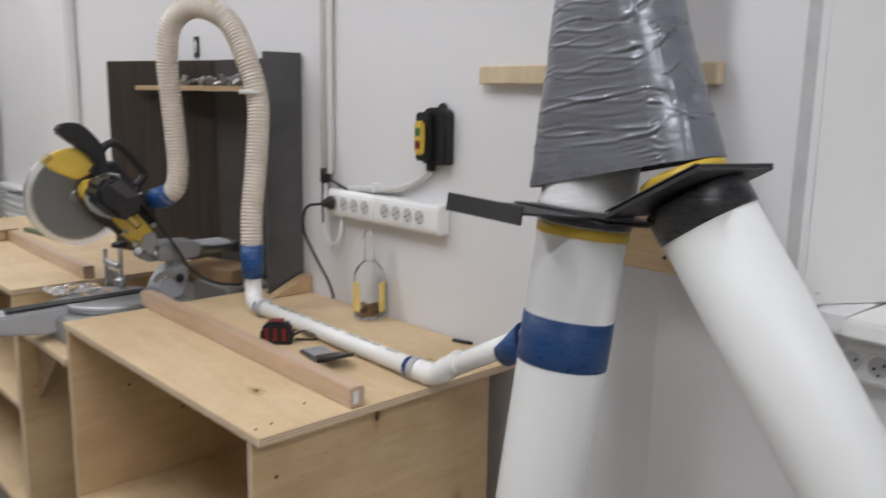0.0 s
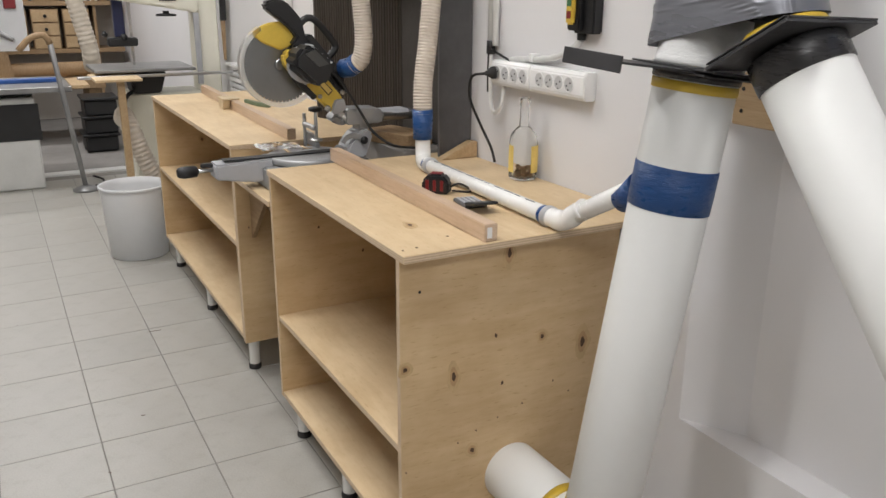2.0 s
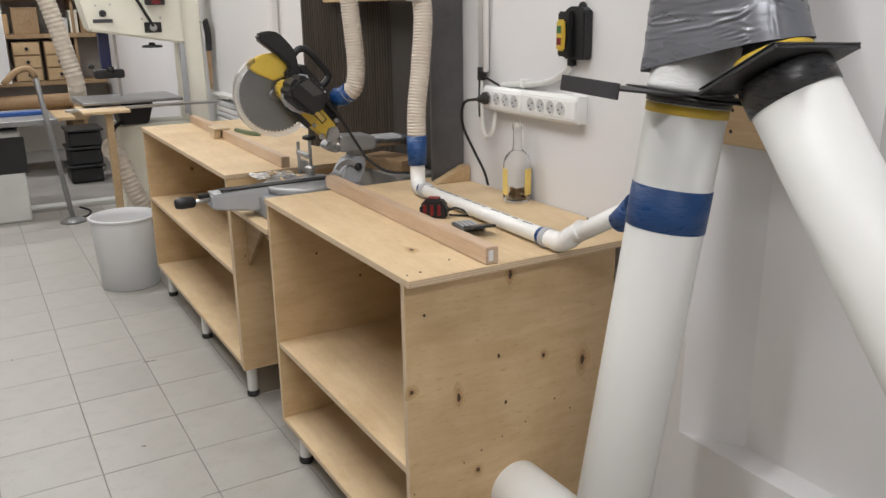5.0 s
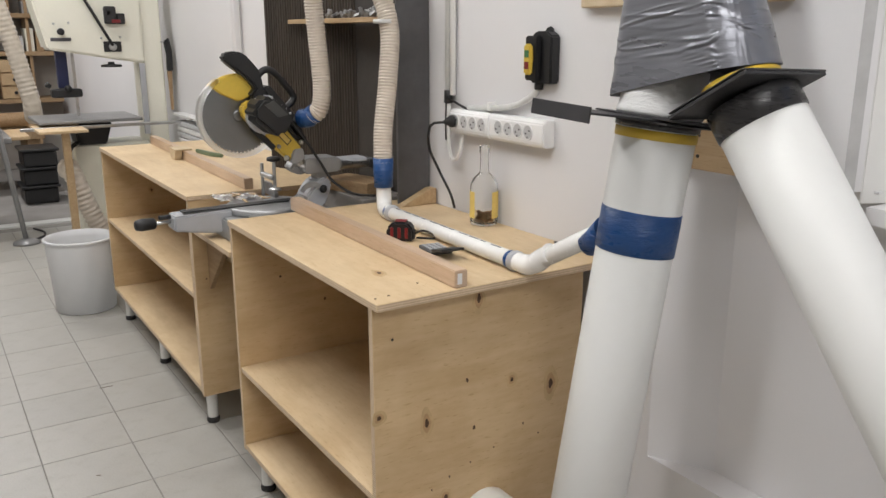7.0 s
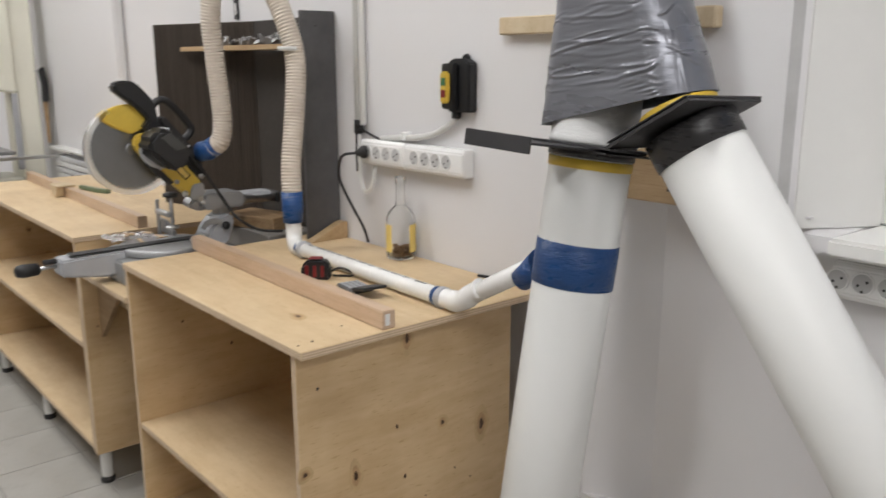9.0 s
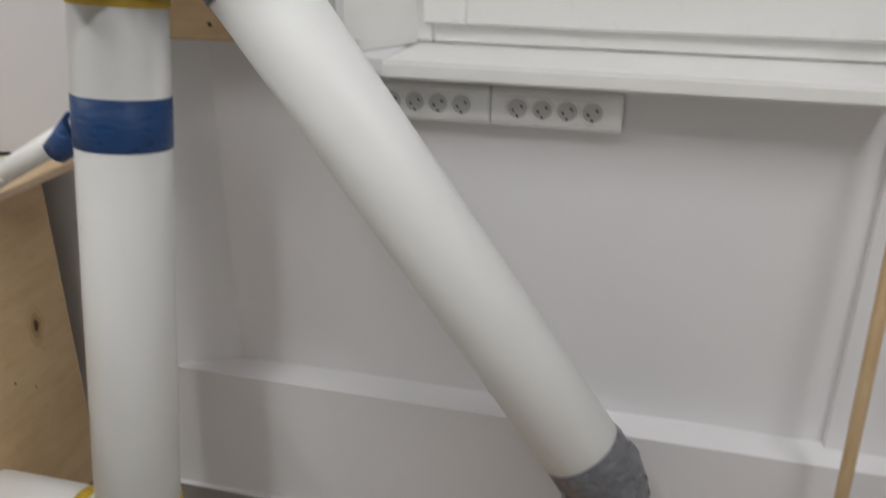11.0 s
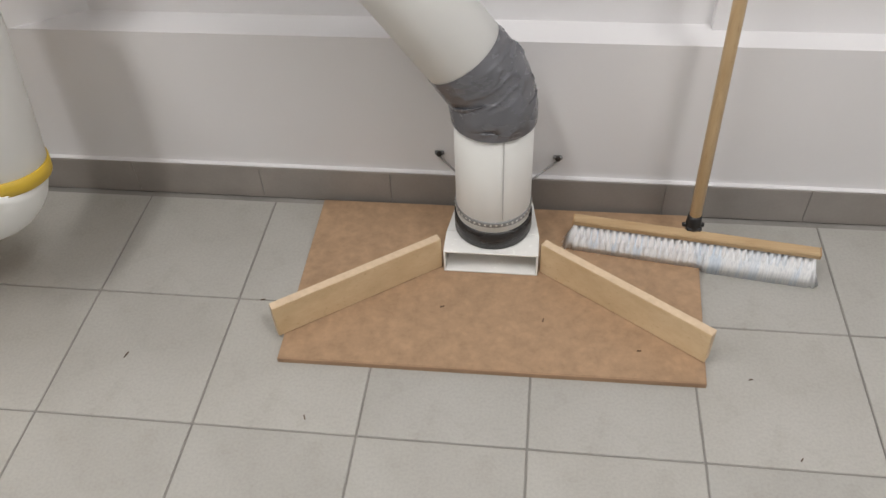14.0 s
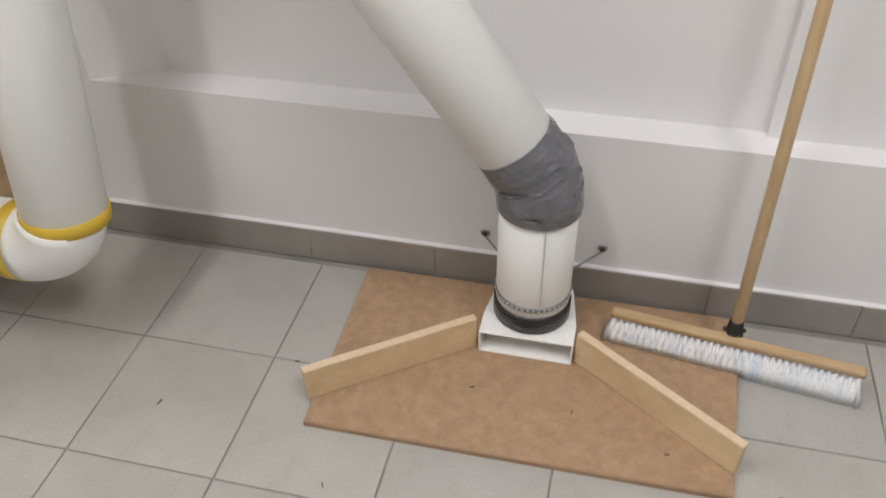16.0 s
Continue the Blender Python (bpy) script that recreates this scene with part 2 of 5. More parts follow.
def tile_mat():
    m, nt, b = nodes_of("grey_floor_tile")
    v = coords(nt)
    f, c = noise_tex(nt, v, 180, 4), noise_tex(nt, v, 4, 4)
    info = nt.nodes.new("ShaderNodeObjectInfo")
    base = ramp(nt, c, [(0.3, (0.385, 0.372, 0.338)), (0.7, (0.445, 0.434, 0.402))])
    st = noise_tex(nt, v, 14, 5, 0.7)
    base = mix(nt, 1.0, base, ramp(nt, st, [(0.30, (0.91, 0.90, 0.88)), (0.46, (1, 1, 1)), (0.66, (1, 1, 1)), (0.76, (1.05, 1.05, 1.04))]), "MULTIPLY")
    tint = ramp(nt, info.outputs["Random"], [(0, (0.94, 0.94, 0.94)), (1, (1.0, 0.995, 0.99))])
    speck = ramp(nt, f, [(0.25, (0.88, 0.88, 0.88)), (0.6, (1, 1, 1))])
    nt.links.new(mix(nt, 1.0, mix(nt, 1.0, base, tint, "MULTIPLY"), speck, "MULTIPLY"), b.inputs["Base Color"])
    nt.links.new(ramp(nt, c, [(0.3, (0.36,) * 3), (0.7, (0.5,) * 3)]), b.inputs["Roughness"])
    bump(nt, b, f, 0.08, 0.0006)
    return m


def brick_mat(name, lo, hi):
    m, nt, b = nodes_of(name)
    v = coords(nt)
    info = nt.nodes.new("ShaderNodeObjectInfo")
    base = ramp(nt, info.outputs["Random"], [(0, lo), (1, hi)])
    st = ramp(nt, noise_tex(nt, v, 7, 4), [(0.34, (0.60, 0.60, 0.68)), (0.6, (1, 1, 1))])
    nt.links.new(mix(nt, 1.0, base, st, "MULTIPLY"), b.inputs["Base Color"])
    b.inputs["Roughness"].default_value = 0.85
    bump(nt, b, noise_tex(nt, v, 90, 4), 0.4, 0.003)
    return m


def fluted_mat():
    """Dark laminate with a fine vertical grain."""
    m, nt, b = nodes_of("dark_ribbed_laminate")
    v = coords(nt, (1, 1, 0.03))
    n = noise_tex(nt, v, 60, 3)
    nt.links.new(ramp(nt, n, [(0.3, (0.048, 0.037, 0.029)), (0.7, (0.082, 0.065, 0.052))]), b.inputs["Base Color"])
    b.inputs["Roughness"].default_value = 0.55
    return m


def hose_mat():
    m, nt, b = nodes_of("beige_ribbed_hose")
    v = coords(nt)
    nt.links.new(ramp(nt, noise_tex(nt, v, 22, 4), [(0.3, (0.54, 0.47, 0.39)), (0.7, (0.66, 0.595, 0.51))]), b.inputs["Base Color"])
    b.inputs["Roughness"].default_value = 0.42
    b.inputs["Subsurface Weight"].default_value = 0.0
    return m


def glass_mat(name, tint=(1, 1, 1), rough=0.0, ior=1.45):
    m, nt, b = nodes_of(name)
    b.inputs["Base Color"].default_value = (*tint, 1)
    b.inputs["Transmission Weight"].default_value, b.inputs["Roughness"].default_value, b.inputs["IOR"].default_value = 1.0, rough, ior
    return m


TILE, FLUTED, HOSE = tile_mat(), fluted_mat(), hose_mat()
BRICK_RED = brick_mat("red_brick", (0.25, 0.095, 0.075), (0.42, 0.18, 0.14))
BRICK_PINK = brick_mat("pale_brick", (0.50, 0.30, 0.27), (0.66, 0.44, 0.38))
GLASS, BOTTLE_GLASS = glass_mat("window_glass"), glass_mat("bottle_glass", (0.985, 0.99, 0.985), 0.0, 1.3)

# ---- mesh helpers: all in world metres; a part is moved into its thing's space ----
ORIGIN = {}


def thing(name, at, label, category, group="", kind=""):
    ob = new(name)
    ob.location = at
    ORIGIN[ob] = Vector(at)
    return tagged(ob, label, category, group, kind)


def part(name, bm, material, parent, label=""):
    o = ORIGIN[parent]
    bmesh.ops.translate(bm, verts=bm.verts, vec=-o)
    me = bpy.data.meshes.new(name)
    bm.to_mesh(me)
    bm.free()
    for m in (material if isinstance(material, (list, tuple)) else [material]):
        me.materials.append(m)
    ob = new(name, me)
    ob.parent = parent
    ORIGIN[ob] = o
    return tagged(ob, label)


def solo(name, bm, material, at, label, category, group="", kind=""):
    """A thing of a single mesh."""
    bmesh.ops.translate(bm, verts=bm.verts, vec=-Vector(at))
    me = bpy.data.meshes.new(name)
    bm.to_mesh(me)
    bm.free()
    for m in (material if isinstance(material, (list, tuple)) else [material]):
        me.materials.append(m)
    ob = new(name, me)
    ob.location = at
    ORIGIN[ob] = Vector(at)
    return tagged(ob, label, category, group, kind)


def box(x0, x1, y0, y1, z0, z1, bev=0.0015, m=None, bm=None, edge=None):
    """A box with eased edges; m turns it; edge: material index for the four narrow sides of a sheet (by axis)."""
    b2 = bmesh.new()
    bmesh.ops.create_cube(b2, size=1, matrix=Matrix.LocRotScale(((x0 + x1) / 2, (y0 + y1) / 2, (z0 + z1) / 2), None, (x1 - x0, y1 - y0, z1 - z0)))
    if edge is not None:
        for f in b2.faces:
            if abs(f.normal[edge[0]]) < 0.5:
                f.material_index = edge[1]
    if bev:
        bmesh.ops.bevel(b2, geom=b2.edges[:], offset=bev, segments=1, affect="EDGES")
    if m is not None:
        bmesh.ops.transform(b2, matrix=m, verts=b2.verts)
    return join(bm, b2)


def join(bm, b2):
    if bm is None:
        return b2
    me = bpy.data.meshes.new("tmp")
    b2.to_mesh(me)
    b2.free()
    bm.from_mesh(me)
    bpy.data.meshes.remove(me)
    return bm


def rings(bm, loops, close_ends=True, smooth=True, wrap=True):
    vs = [[bm.verts.new(p) for p in loop] for loop in loops]
    n = len(vs[0])
    for a, b in zip(vs, vs[1:]):
        for i in range(n if wrap else n - 1):
            f = bm.faces.new((a[i], a[(i + 1) % n], b[(i + 1) % n], b[i]))
            f.smooth = smooth
    if close_ends:
        bm.faces.new(list(reversed(vs[0])))
        bm.faces.new(vs[-1])
    return bm


def axes_of(d):
    d = Vector(d).normalized()
    u = d.cross(Vector((0, 0, 1)))
    if u.length < 1e-3:
        u = Vector((1, 0, 0))
    u.normalize()
    return d, u, d.cross(u).normalized()


def smooth_path(pts, step):
    """A rounded line through the points, in even steps."""
    P = [Vector(p) for p in pts]
    P = [P[0] * 2 - P[1]] + P + [P[-1] * 2 - P[-2]]
    out = []
    for i in range(1, len(P) - 2):
        a, b, c, d = P[i - 1 : i + 3]
        n = max(2, int((c - b).length / step))
        for k in range(n):
            t = k / n
            out.append(0.5 * ((2 * b) + (c - a) * t + (2 * a - 5 * b + 4 * c - d) * t * t + (3 * b - a - 3 * c + d) * t ** 3))
    out.append(P[-2])
    return out


def tube(path, radius, seg=14, bm=None, ends=True):
    """A round bar along a line; radius may be a function of the distance run."""
    bm = bm or bmesh.new()
    path = [Vector(p) for p in path]
    d, u, v = axes_of(path[1] - path[0])
    loops, run = [], 0.0
    for i, p in enumerate(path):
        t = (path[min(i + 1, len(path) - 1)] - path[max(i - 1, 0)]).normalized()
        u = (u - t * u.dot(t)).normalized()
        v = t.cross(u)
        if i:
            run += (p - path[i - 1]).length
        r = radius(run) if callable(radius) else radius
        loops.append([p + (u * math.cos(a) + v * math.sin(a)) * r for a in (2 * math.pi * k / seg for k in range(seg))])
    return rings(bm, loops, ends)


def rod(a, b, r, seg=24, bm=None, bev=0.0015):
    """A straight round bar with eased ends."""
    a, b = Vector(a), Vector(b)
    d = (b - a).normalized()
    e = min(bev, r * 0.4)
    path = [(a, r - e), (a + d * e, r), (b - d * e, r), (b, r - e)]
    bm = bm or bmesh.new()
    _, u, v = axes_of(d)
    loops = [[p + (u * math.cos(k) + v * math.sin(k)) * rr for k in (2 * math.pi * i / seg for i in range(seg))] for p, rr in path]
    return rings(bm, loops)


def lathe(profile, at, seg=28, axis=(0, 0, 1), bm=None, ends=True):
    """A turned body: profile rows are (radius, height along the axis)."""
    d, u, v = axes_of(axis)
    o = Vector(at)
    loops = [[o + d * h + (u * math.cos(k) + v * math.sin(k)) * max(r, 1e-4) for k in (2 * math.pi * i / seg for i in range(seg))] for r, h in profile]
    return rings(bm or bmesh.new(), loops, ends)


def pipe(a, b, r, wall=0.004, seg=40):
    """A hollow straight pipe."""
    a, b = Vector(a), Vector(b)
    L = (b - a).length
    return lathe([(r - wall, 0.001), (r - 0.001, 0), (r, 0.001), (r, L - 0.001), (r - 0.001, L), (r - wall, L - 0.001), (r - wall, 0.0015)], a, seg, b - a, ends=False)


def prism(outline, axis, lo, hi, bev=0.002, bm=None):
    """A flat outline (two coordinates) given thickness along an axis 'x', 'y' or 'z'."""
    def put(p, h):
        return {"x": (h, p[0], p[1]), "y": (p[0], h, p[1]), "z": (p[0], p[1], h)}[axis]
    b2 = bmesh.new()
    a = [b2.verts.new(put(p, lo)) for p in outline]
    b = [b2.verts.new(put(p, hi)) for p in outline]
    n = len(a)
    b2.faces.new(a)
    b2.faces.new(list(reversed(b)))
    for i in range(n):
        b2.faces.new((a[i], b[i], b[(i + 1) % n], a[(i + 1) % n]))
    bmesh.ops.recalc_face_normals(b2, faces=b2.faces)
    if bev:
        bmesh.ops.bevel(b2, geom=b2.edges[:], offset=bev, segments=2, affect="EDGES", clamp_overlap=True)
    return join(bm, b2)


def arc(cx, cy, r, a0, a1, n):
    return [(cx + r * math.cos(radians(a0 + (a1 - a0) * i / n)), cy + r * math.sin(radians(a0 + (a1 - a0) * i / n))) for i in range(n + 1)]

# ---- the room ----
WY = 0.325      # face of the long wall
TOP = 0.897     # bench tops


def structure(name, bm, material, label, category="wall"):
    return solo(name, bm, material, (0, 0, 0), label, category, "", "structure")


structure("ceiling", box(-9.3, 3.3, -4.3, 0.6, 3.0, 3.15, 0), WALL, "plain white painted workshop ceiling", "ceiling")
structure("wall_west", box(-9.3, -9.0, -4.3, 0.6, 0, 3.0, 0), WALL_DK, "plain workshop end wall in a darkened tone", "wall")
structure("wall_east", box(3.0, 3.3, -4.0, 0.325, 0, 3.0, 0), WALL, "plain white painted workshop wall", "wall")
structure("wall_south", box(-9.0, 3.3, -4.3, -4.0, 0, 3.0, 0), WALL_DK, "plain unseen workshop wall, darkened to cut bounce", "wall")
wn = box(-9.3, -0.19, WY, 0.62, 0, 3.0, 0)
prism([(-0.19, WY), (-0.05, 0.405), (-0.05, 0.62), (-0.19, 0.62)], "z", 0.418, 1.16, 0, wn)   # splayed side of the recess
box(-0.19, 3.3, WY, 0.62, 0.0, 0.418, 0, None, wn)                                       # plinth under the recess
box(-0.05, 0.285, 0.405, 0.62, 0.418, 1.16, 0, None, wn)
box(0.285, 1.21, 0.405, 0.62, 0.418, 1.108, 0, None, wn)
box(1.21, 1.95, 0.385, 0.62, 0.418, 1.108, 0, None, wn)
box(1.95, 3.3, 0.385, 0.62, 0.418, 1.16, 0, None, wn)
box(-0.19, 0.236, WY, 0.62, 1.16, 3.0, 0, None, wn)
box(1.95, 3.3, WY, 0.62, 1.16, 3.0, 0, None, wn)
box(0.236, 1.95, WY, 0.62, 2.45, 3.0, 0, None, wn)
box(0.285, 1.95, 0.505, 0.62, 1.108, 1.143, 0, None, wn)
box(0.285, 0.343, 0.328, 0.505, 1.108, 1.1395, 0, None, wn)
box(0.236, 0.285, 0.362, 0.62, 1.16, 1.164, 0, None, wn)
wall_n = structure("wall_north", wn, WALL, "white painted wall with a shallow recess and plinth", "wall")
structure("window_reveal", prism([(0.263, 0.342), (0.36, 0.49), (0.30, 0.49), (0.237, 0.362)], "z", 1.1405, 2.449, 0.002), GLOSS_WHITE, "cream painted splayed window reveal", "window reveal")
structure("window_sill", prism([(0.345, 0.302), (1.2, 0.302), (1.2, 0.47), (1.94, 0.47), (1.94, 0.50), (0.355, 0.50)], "z", 1.109, 1.143, 0.006), GLOSS_WHITE, "white gloss window sill with worn edge", "window sill")

# window: outer frame, sash, pane
win = thing("window_1", (1.1, 0.48, 1.15), "white plastic window with a single glass pane", "window", "", "structure")


def frame_bars(x0, x1, z0, z1, y0, y1, w):
    b = box(x0, x0 + w, y0, y1, z0, z1, 0.004)
    box(x1 - w, x1, y0, y1, z0, z1, 0.004, None, b)
    box(x0 + w, x1 - w, y0, y1, z0, z0 + w, 0.004, None, b)
    return box(x0 + w, x1 - w, y0, y1, z1 - w, z1, 0.004, None, b)


part("window_frame", frame_bars(0.35, 1.94, 1.145, 2.44, 0.49, 0.55, 0.04), UPVC, win)
part("sash", frame_bars(0.375, 1.915, 1.182, 2.42, 0.47, 0.53, 0.082), UPVC, win)
part("gasket", frame_bars(0.453, 1.837, 1.260, 2.342, 0.492, 0.50, 0.006), BLACK_RUB, win, "black rubber glazing seal")
pane = part("pane", box(0.453, 1.837, 0.50, 0.506, 1.260, 2.342, 0), GLASS, win, "clear glass pane")
pane.visible_shadow = False

# edge of the wall opening; its shade is put into the grey colour
structure("trim", prism([(0.2365, 0.3235), (0.2530, 0.3349), (0.2526, 0.349), (0.236, 0.361)], "z", 1.162, 2.449, 0), REVEAL_SHADE, "wall edge beside the window, its shade painted grey", "trim")
structure("corner_bead", prism([(0.2532, 0.3351), (0.2625, 0.3415), (0.2528, 0.3485)], "z", 1.162, 2.449, 0), WALL, "white plastered corner bead beside the window", "trim")

# skirting of single tiles along the plinth
sk = thing("baseboard", (0, WY, 0), "grey glazed tile skirting along the wall", "skirting", "", "structure")
for i in range(-6, 10):
    part("tile", box(i * 0.3 - 0.03 + 0.0004, i * 0.3 + 0.27 - 0.0004, 0.313, 0.3265, 0.0, 0.088, 0.001), SKIRT, sk)

part("caulk", box(-1.83, 2.97, 0.3145, 0.3265, 0.0882, 0.0915, 0.001), WALL, sk, "white caulk line")

# floor slab, under the single tiles at the end of the file
floor = structure("floor", box(-5.9, 3.2, -4.0, 0.6, -0.2, -0.003, 0), GROUT, "grey ceramic tile floor with dark joints", "floor")
structure("back_floor", box(-9.2, -5.86, -4.0, 0.6, -0.2, -0.006, 0), DUSTY, "dusty worn concrete floor at the back", "floor")
structure("threshold", box(-5.96, -5.84, -4.0, 0.32, -0.02, 0.012, 0.005), CONDUIT, "worn light threshold strip in the floor", "threshold")


# ---- benches ----
def knots(parent, spots, axis, level):
    """Dark knots with a brown ring, almost flush with the sheet. spots: (a, b, width, height)."""
    for a, b, w, h in spots:
        for scale, mat_, lift in ((3.0, KNOT_HALO, 0.0004), (1.8, KNOT_RING, 0.0007), (0.85, KNOT, 0.0011)):
            if scale > 1 and w < 0.005:
                continue
            out = [(a + scale * w * math.cos(t) * (1 + 0.18 * math.sin(3 * t + a * 50)), b + scale * h * math.sin(t) * (1 + 0.2 * math.cos(2 * t + b * 70)))
                   for t in (2 * math.pi * i / 14 for i in range(14))]
            part("knot", prism(out, axis, level - 0.001, level + lift, 0), mat_, parent)


def bench_cabinet(at, x0, x1, y0, y1, z0, zs, label, over=0.015):
    """An open plywood cabinet on short feet: top, two sides, shelf, bottom, back, four feet."""
    t = 0.018
    th = thing("bench_cabinet", at, label, "cabinet", "plywood bench cabinets")
    top = part("top", box(x0, x1 + over, y0, WY - 0.004, TOP - t, TOP, 0.0015, None, None, (2, 1)), [PLY, PLY_EDGE], th)
    yb = y1
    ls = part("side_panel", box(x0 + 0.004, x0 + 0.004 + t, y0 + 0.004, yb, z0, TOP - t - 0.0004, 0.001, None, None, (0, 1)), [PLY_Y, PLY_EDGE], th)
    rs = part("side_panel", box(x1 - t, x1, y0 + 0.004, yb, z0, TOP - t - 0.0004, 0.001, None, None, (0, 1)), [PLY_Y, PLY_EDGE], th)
    a, b = x0 + 0.0045 + t, x1 - t - 0.0005
    part("shelf", box(a, b, y0 + 0.006, yb - 0.012, zs - t, zs, 0.001, None, None, (2, 1)), [PLY, PLY_EDGE], th)
    part("bottom", box(a, b, y0 + 0.005, yb - 0.012, z0 + 0.001, z0 + 0.001 + t, 0.001, None, None, (2, 1)), [PLY, PLY_EDGE], th)
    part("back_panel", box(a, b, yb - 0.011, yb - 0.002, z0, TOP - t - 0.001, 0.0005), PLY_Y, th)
    for fx in (x0 + 0.07, (x0 + x1) / 2, x1 - 0.065):
        for fy in (y0 + 0.055, yb - 0.07):
            leg = part("leg", lathe([(0.020, 0), (0.020, 0.004), (0.022, z0 - 0.035), (0.025, z0 - 0.03), (0.025, z0 - 0.0225)], (fx, fy, 0.022), 24), PVC_SMALL, th, "white round furniture foot")
            part("rubber_foot", lathe([(0.022, 0), (0.024, 0.004), (0.024, 0.016), (0.019, 0.0218)], (fx, fy, 0), 20), BLACK_RUB, leg)
    return th, top, ls, rs


c1, c1_top, c1_l, c1_r = bench_cabinet((-0.84, 0, 0), -1.300, -0.372, -0.352, 0.252, 0.135, 0.424, "open birch plywood cabinet with pipe through its side", 0.030)
knots(c1_r, [(-0.101, 0.657, 0.004, 0.006), (0.155, 0.588, 0.008, 0.014), (-0.213, 0.577, 0.006, 0.012), (0.031, 0.628, 0.005, 0.008), (-0.337, 0.622, 0.006, 0.007),
             (-0.07, 0.855, 0.006, 0.012), (-0.16, 0.37, 0.006, 0.008), (-0.08, 0.53, 0.004, 0.007), (0.07, 0.50, 0.0025, 0.003), (-0.09, 0.44, 0.002, 0.003),
             (-0.20, 0.40, 0.002, 0.003), (-0.02, 0.46, 0.002, 0.003), (-0.337, 0.36, 0.002, 0.003), (0.12, 0.46, 0.0022, 0.003), (-0.15, 0.42, 0.0022, 0.003)], "x", -0.372)
knots(c1_top, [(-0.548, -0.235, 0.010, 0.005), (-0.385, -0.30, 0.004, 0.003), (-0.38, -0.335, 0.003, 0.003), (-0.43, -0.20, 0.003, 0.003), (-0.47, 0.16, 0.005, 0.003), (-0.44, 0.21, 0.012, 0.003), (-0.40, 0.05, 0.003, 0.003)], "z", TOP)
knots(c1_l, [(-0.2, 0.70, 0.004, 0.005), (-0.05, 0.60, 0.004, 0.006)], "x", -1.278)
part("screw_head", lathe([(0.0035, 0), (0.003, 0.0012)], (-0.3715, -0.3, 0.80), 10, (1, 0, 0)), SCREW, c1_r)
c2, c2_top, c2_l, c2_r = bench_cabinet((-2.43, 0, 0), -3.268, -1.746, -0.350, 0.30, 0.152, 0.535, "long open birch plywood cabinet under the saw fence", 0.004)
knots(c2_l, [(-0.2, 0.45, 0.006, 0.007), (-0.05, 0.52, 0.010, 0.016), (-0.12, 0.66, 0.006, 0.008)], "x", -3.246)
part("door_knob", lathe([(0.006, 0), (0.006, 0.012), (0.012, 0.014), (0.012, 0.022), (0.004, 0.026)], (-3.264, -0.3, 0.74), 14, (-1, 0, 0)), BLACK, c2_l)

# the lower saw bench between them, with its gusset
sb = thing("saw_bench", (-1.52, 0, 0.77), "low plywood bench board bridging two cabinets", "bench")
part("top", box(-1.741, -1.304, -0.352, 0.30, 0.777, 0.795, 0.0015, None, None, (2, 1)), [PLY, PLY_EDGE], sb)
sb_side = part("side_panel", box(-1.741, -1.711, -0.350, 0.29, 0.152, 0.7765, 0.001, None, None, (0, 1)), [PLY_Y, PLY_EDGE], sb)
knots(sb_side, [(-0.22, 0.66, 0.005, 0.006), (-0.18, 0.60, 0.007, 0.011), (-0.31, 0.60, 0.003, 0.004), (-0.17, 0.20, 0.004, 0.006), (-0.1, 0.70, 0.003, 0.004)], "x", -1.711)
part("gusset", prism([(-1.7105, 0.776), (-1.48, 0.776), (-1.7105, 0.56)], "y", -0.30, -0.284, 0.001), FRESH, sb)
part("rail", box(-1.7105, -1.304, -0.27, -0.252, 0.69, 0.776, 0.0015), PLY, sb)

# fence strips
f1 = thing("fence_strip", (-0.86, -0.105, TOP), "beige wooden fence strip screwed to the bench", "fence", "saw fences")
part("strip", prism([(-1.335, -0.131), (-0.347, -0.152), (-0.347, -0.119), (-1.335, -0.098)], "z", TOP + 0.0005, TOP + 0.041, 0.002), BEAD, f1)
part("sticker", box(-0.348, -0.3463, -0.146, -0.134, TOP + 0.009, TOP + 0.034, 0), PAPER, f1, "small white paper label")
f2 = thing("fence_strip", (-2.55, -0.105, TOP), "beige wooden fence strip on the long cabinet", "fence", "saw fences")
part("strip", prism([(-3.266, -0.099), (-1.75, -0.136), (-1.75, -0.103), (-3.266, -0.066)], "z", TOP + 0.0005, TOP + 0.041, 0.002), BEAD, f2)
blk = thing("stop_block", (-2.66, -0.14, TOP), "pale whitish wooden stop block hooked on the fence", "block")
part("block", prism([(-2.682, TOP + 0.001), (-2.620, TOP + 0.001), (-2.602, TOP + 0.0405), (-2.700, TOP + 0.0405)], "y", -0.150, -0.1185, 0.003), RAW, blk)
part("cap", box(-2.705, -2.598, -0.152, -0.076, TOP + 0.0415, TOP + 0.050, 0.002), RAW, blk)

# offcut wedge at the wall
solo("wood_wedge", prism([(0.186, TOP + 0.0005), (0.321, TOP + 0.0005), (0.321, TOP + 0.052), (0.300, TOP + 0.052)], "x", -1.210, -1.172, 0.002), PINE, (-1.19, 0.25, TOP), "pale wooden wedge screwed beside the hood panel", "wedge")

# ---- dark hood board on the wall behind the saw ----
hd = thing("saw_hood", (-1.6, 0.3, TOP), "dark brown laminate dust hood open to the saw", "dust hood")
HZ = 1.582


def upright(a, b, t, z0, z1, mat_, name, label=""):
    a, b = Vector((*a, 0)), Vector((*b, 0))
    n = Vector((-(b - a).y, (b - a).x, 0)).normalized() * t
    return part(name, prism([tuple(p[:2]) for p in (a, b, b + n, a + n)], "z", z0, z1, 0.001), mat_, hd, label)


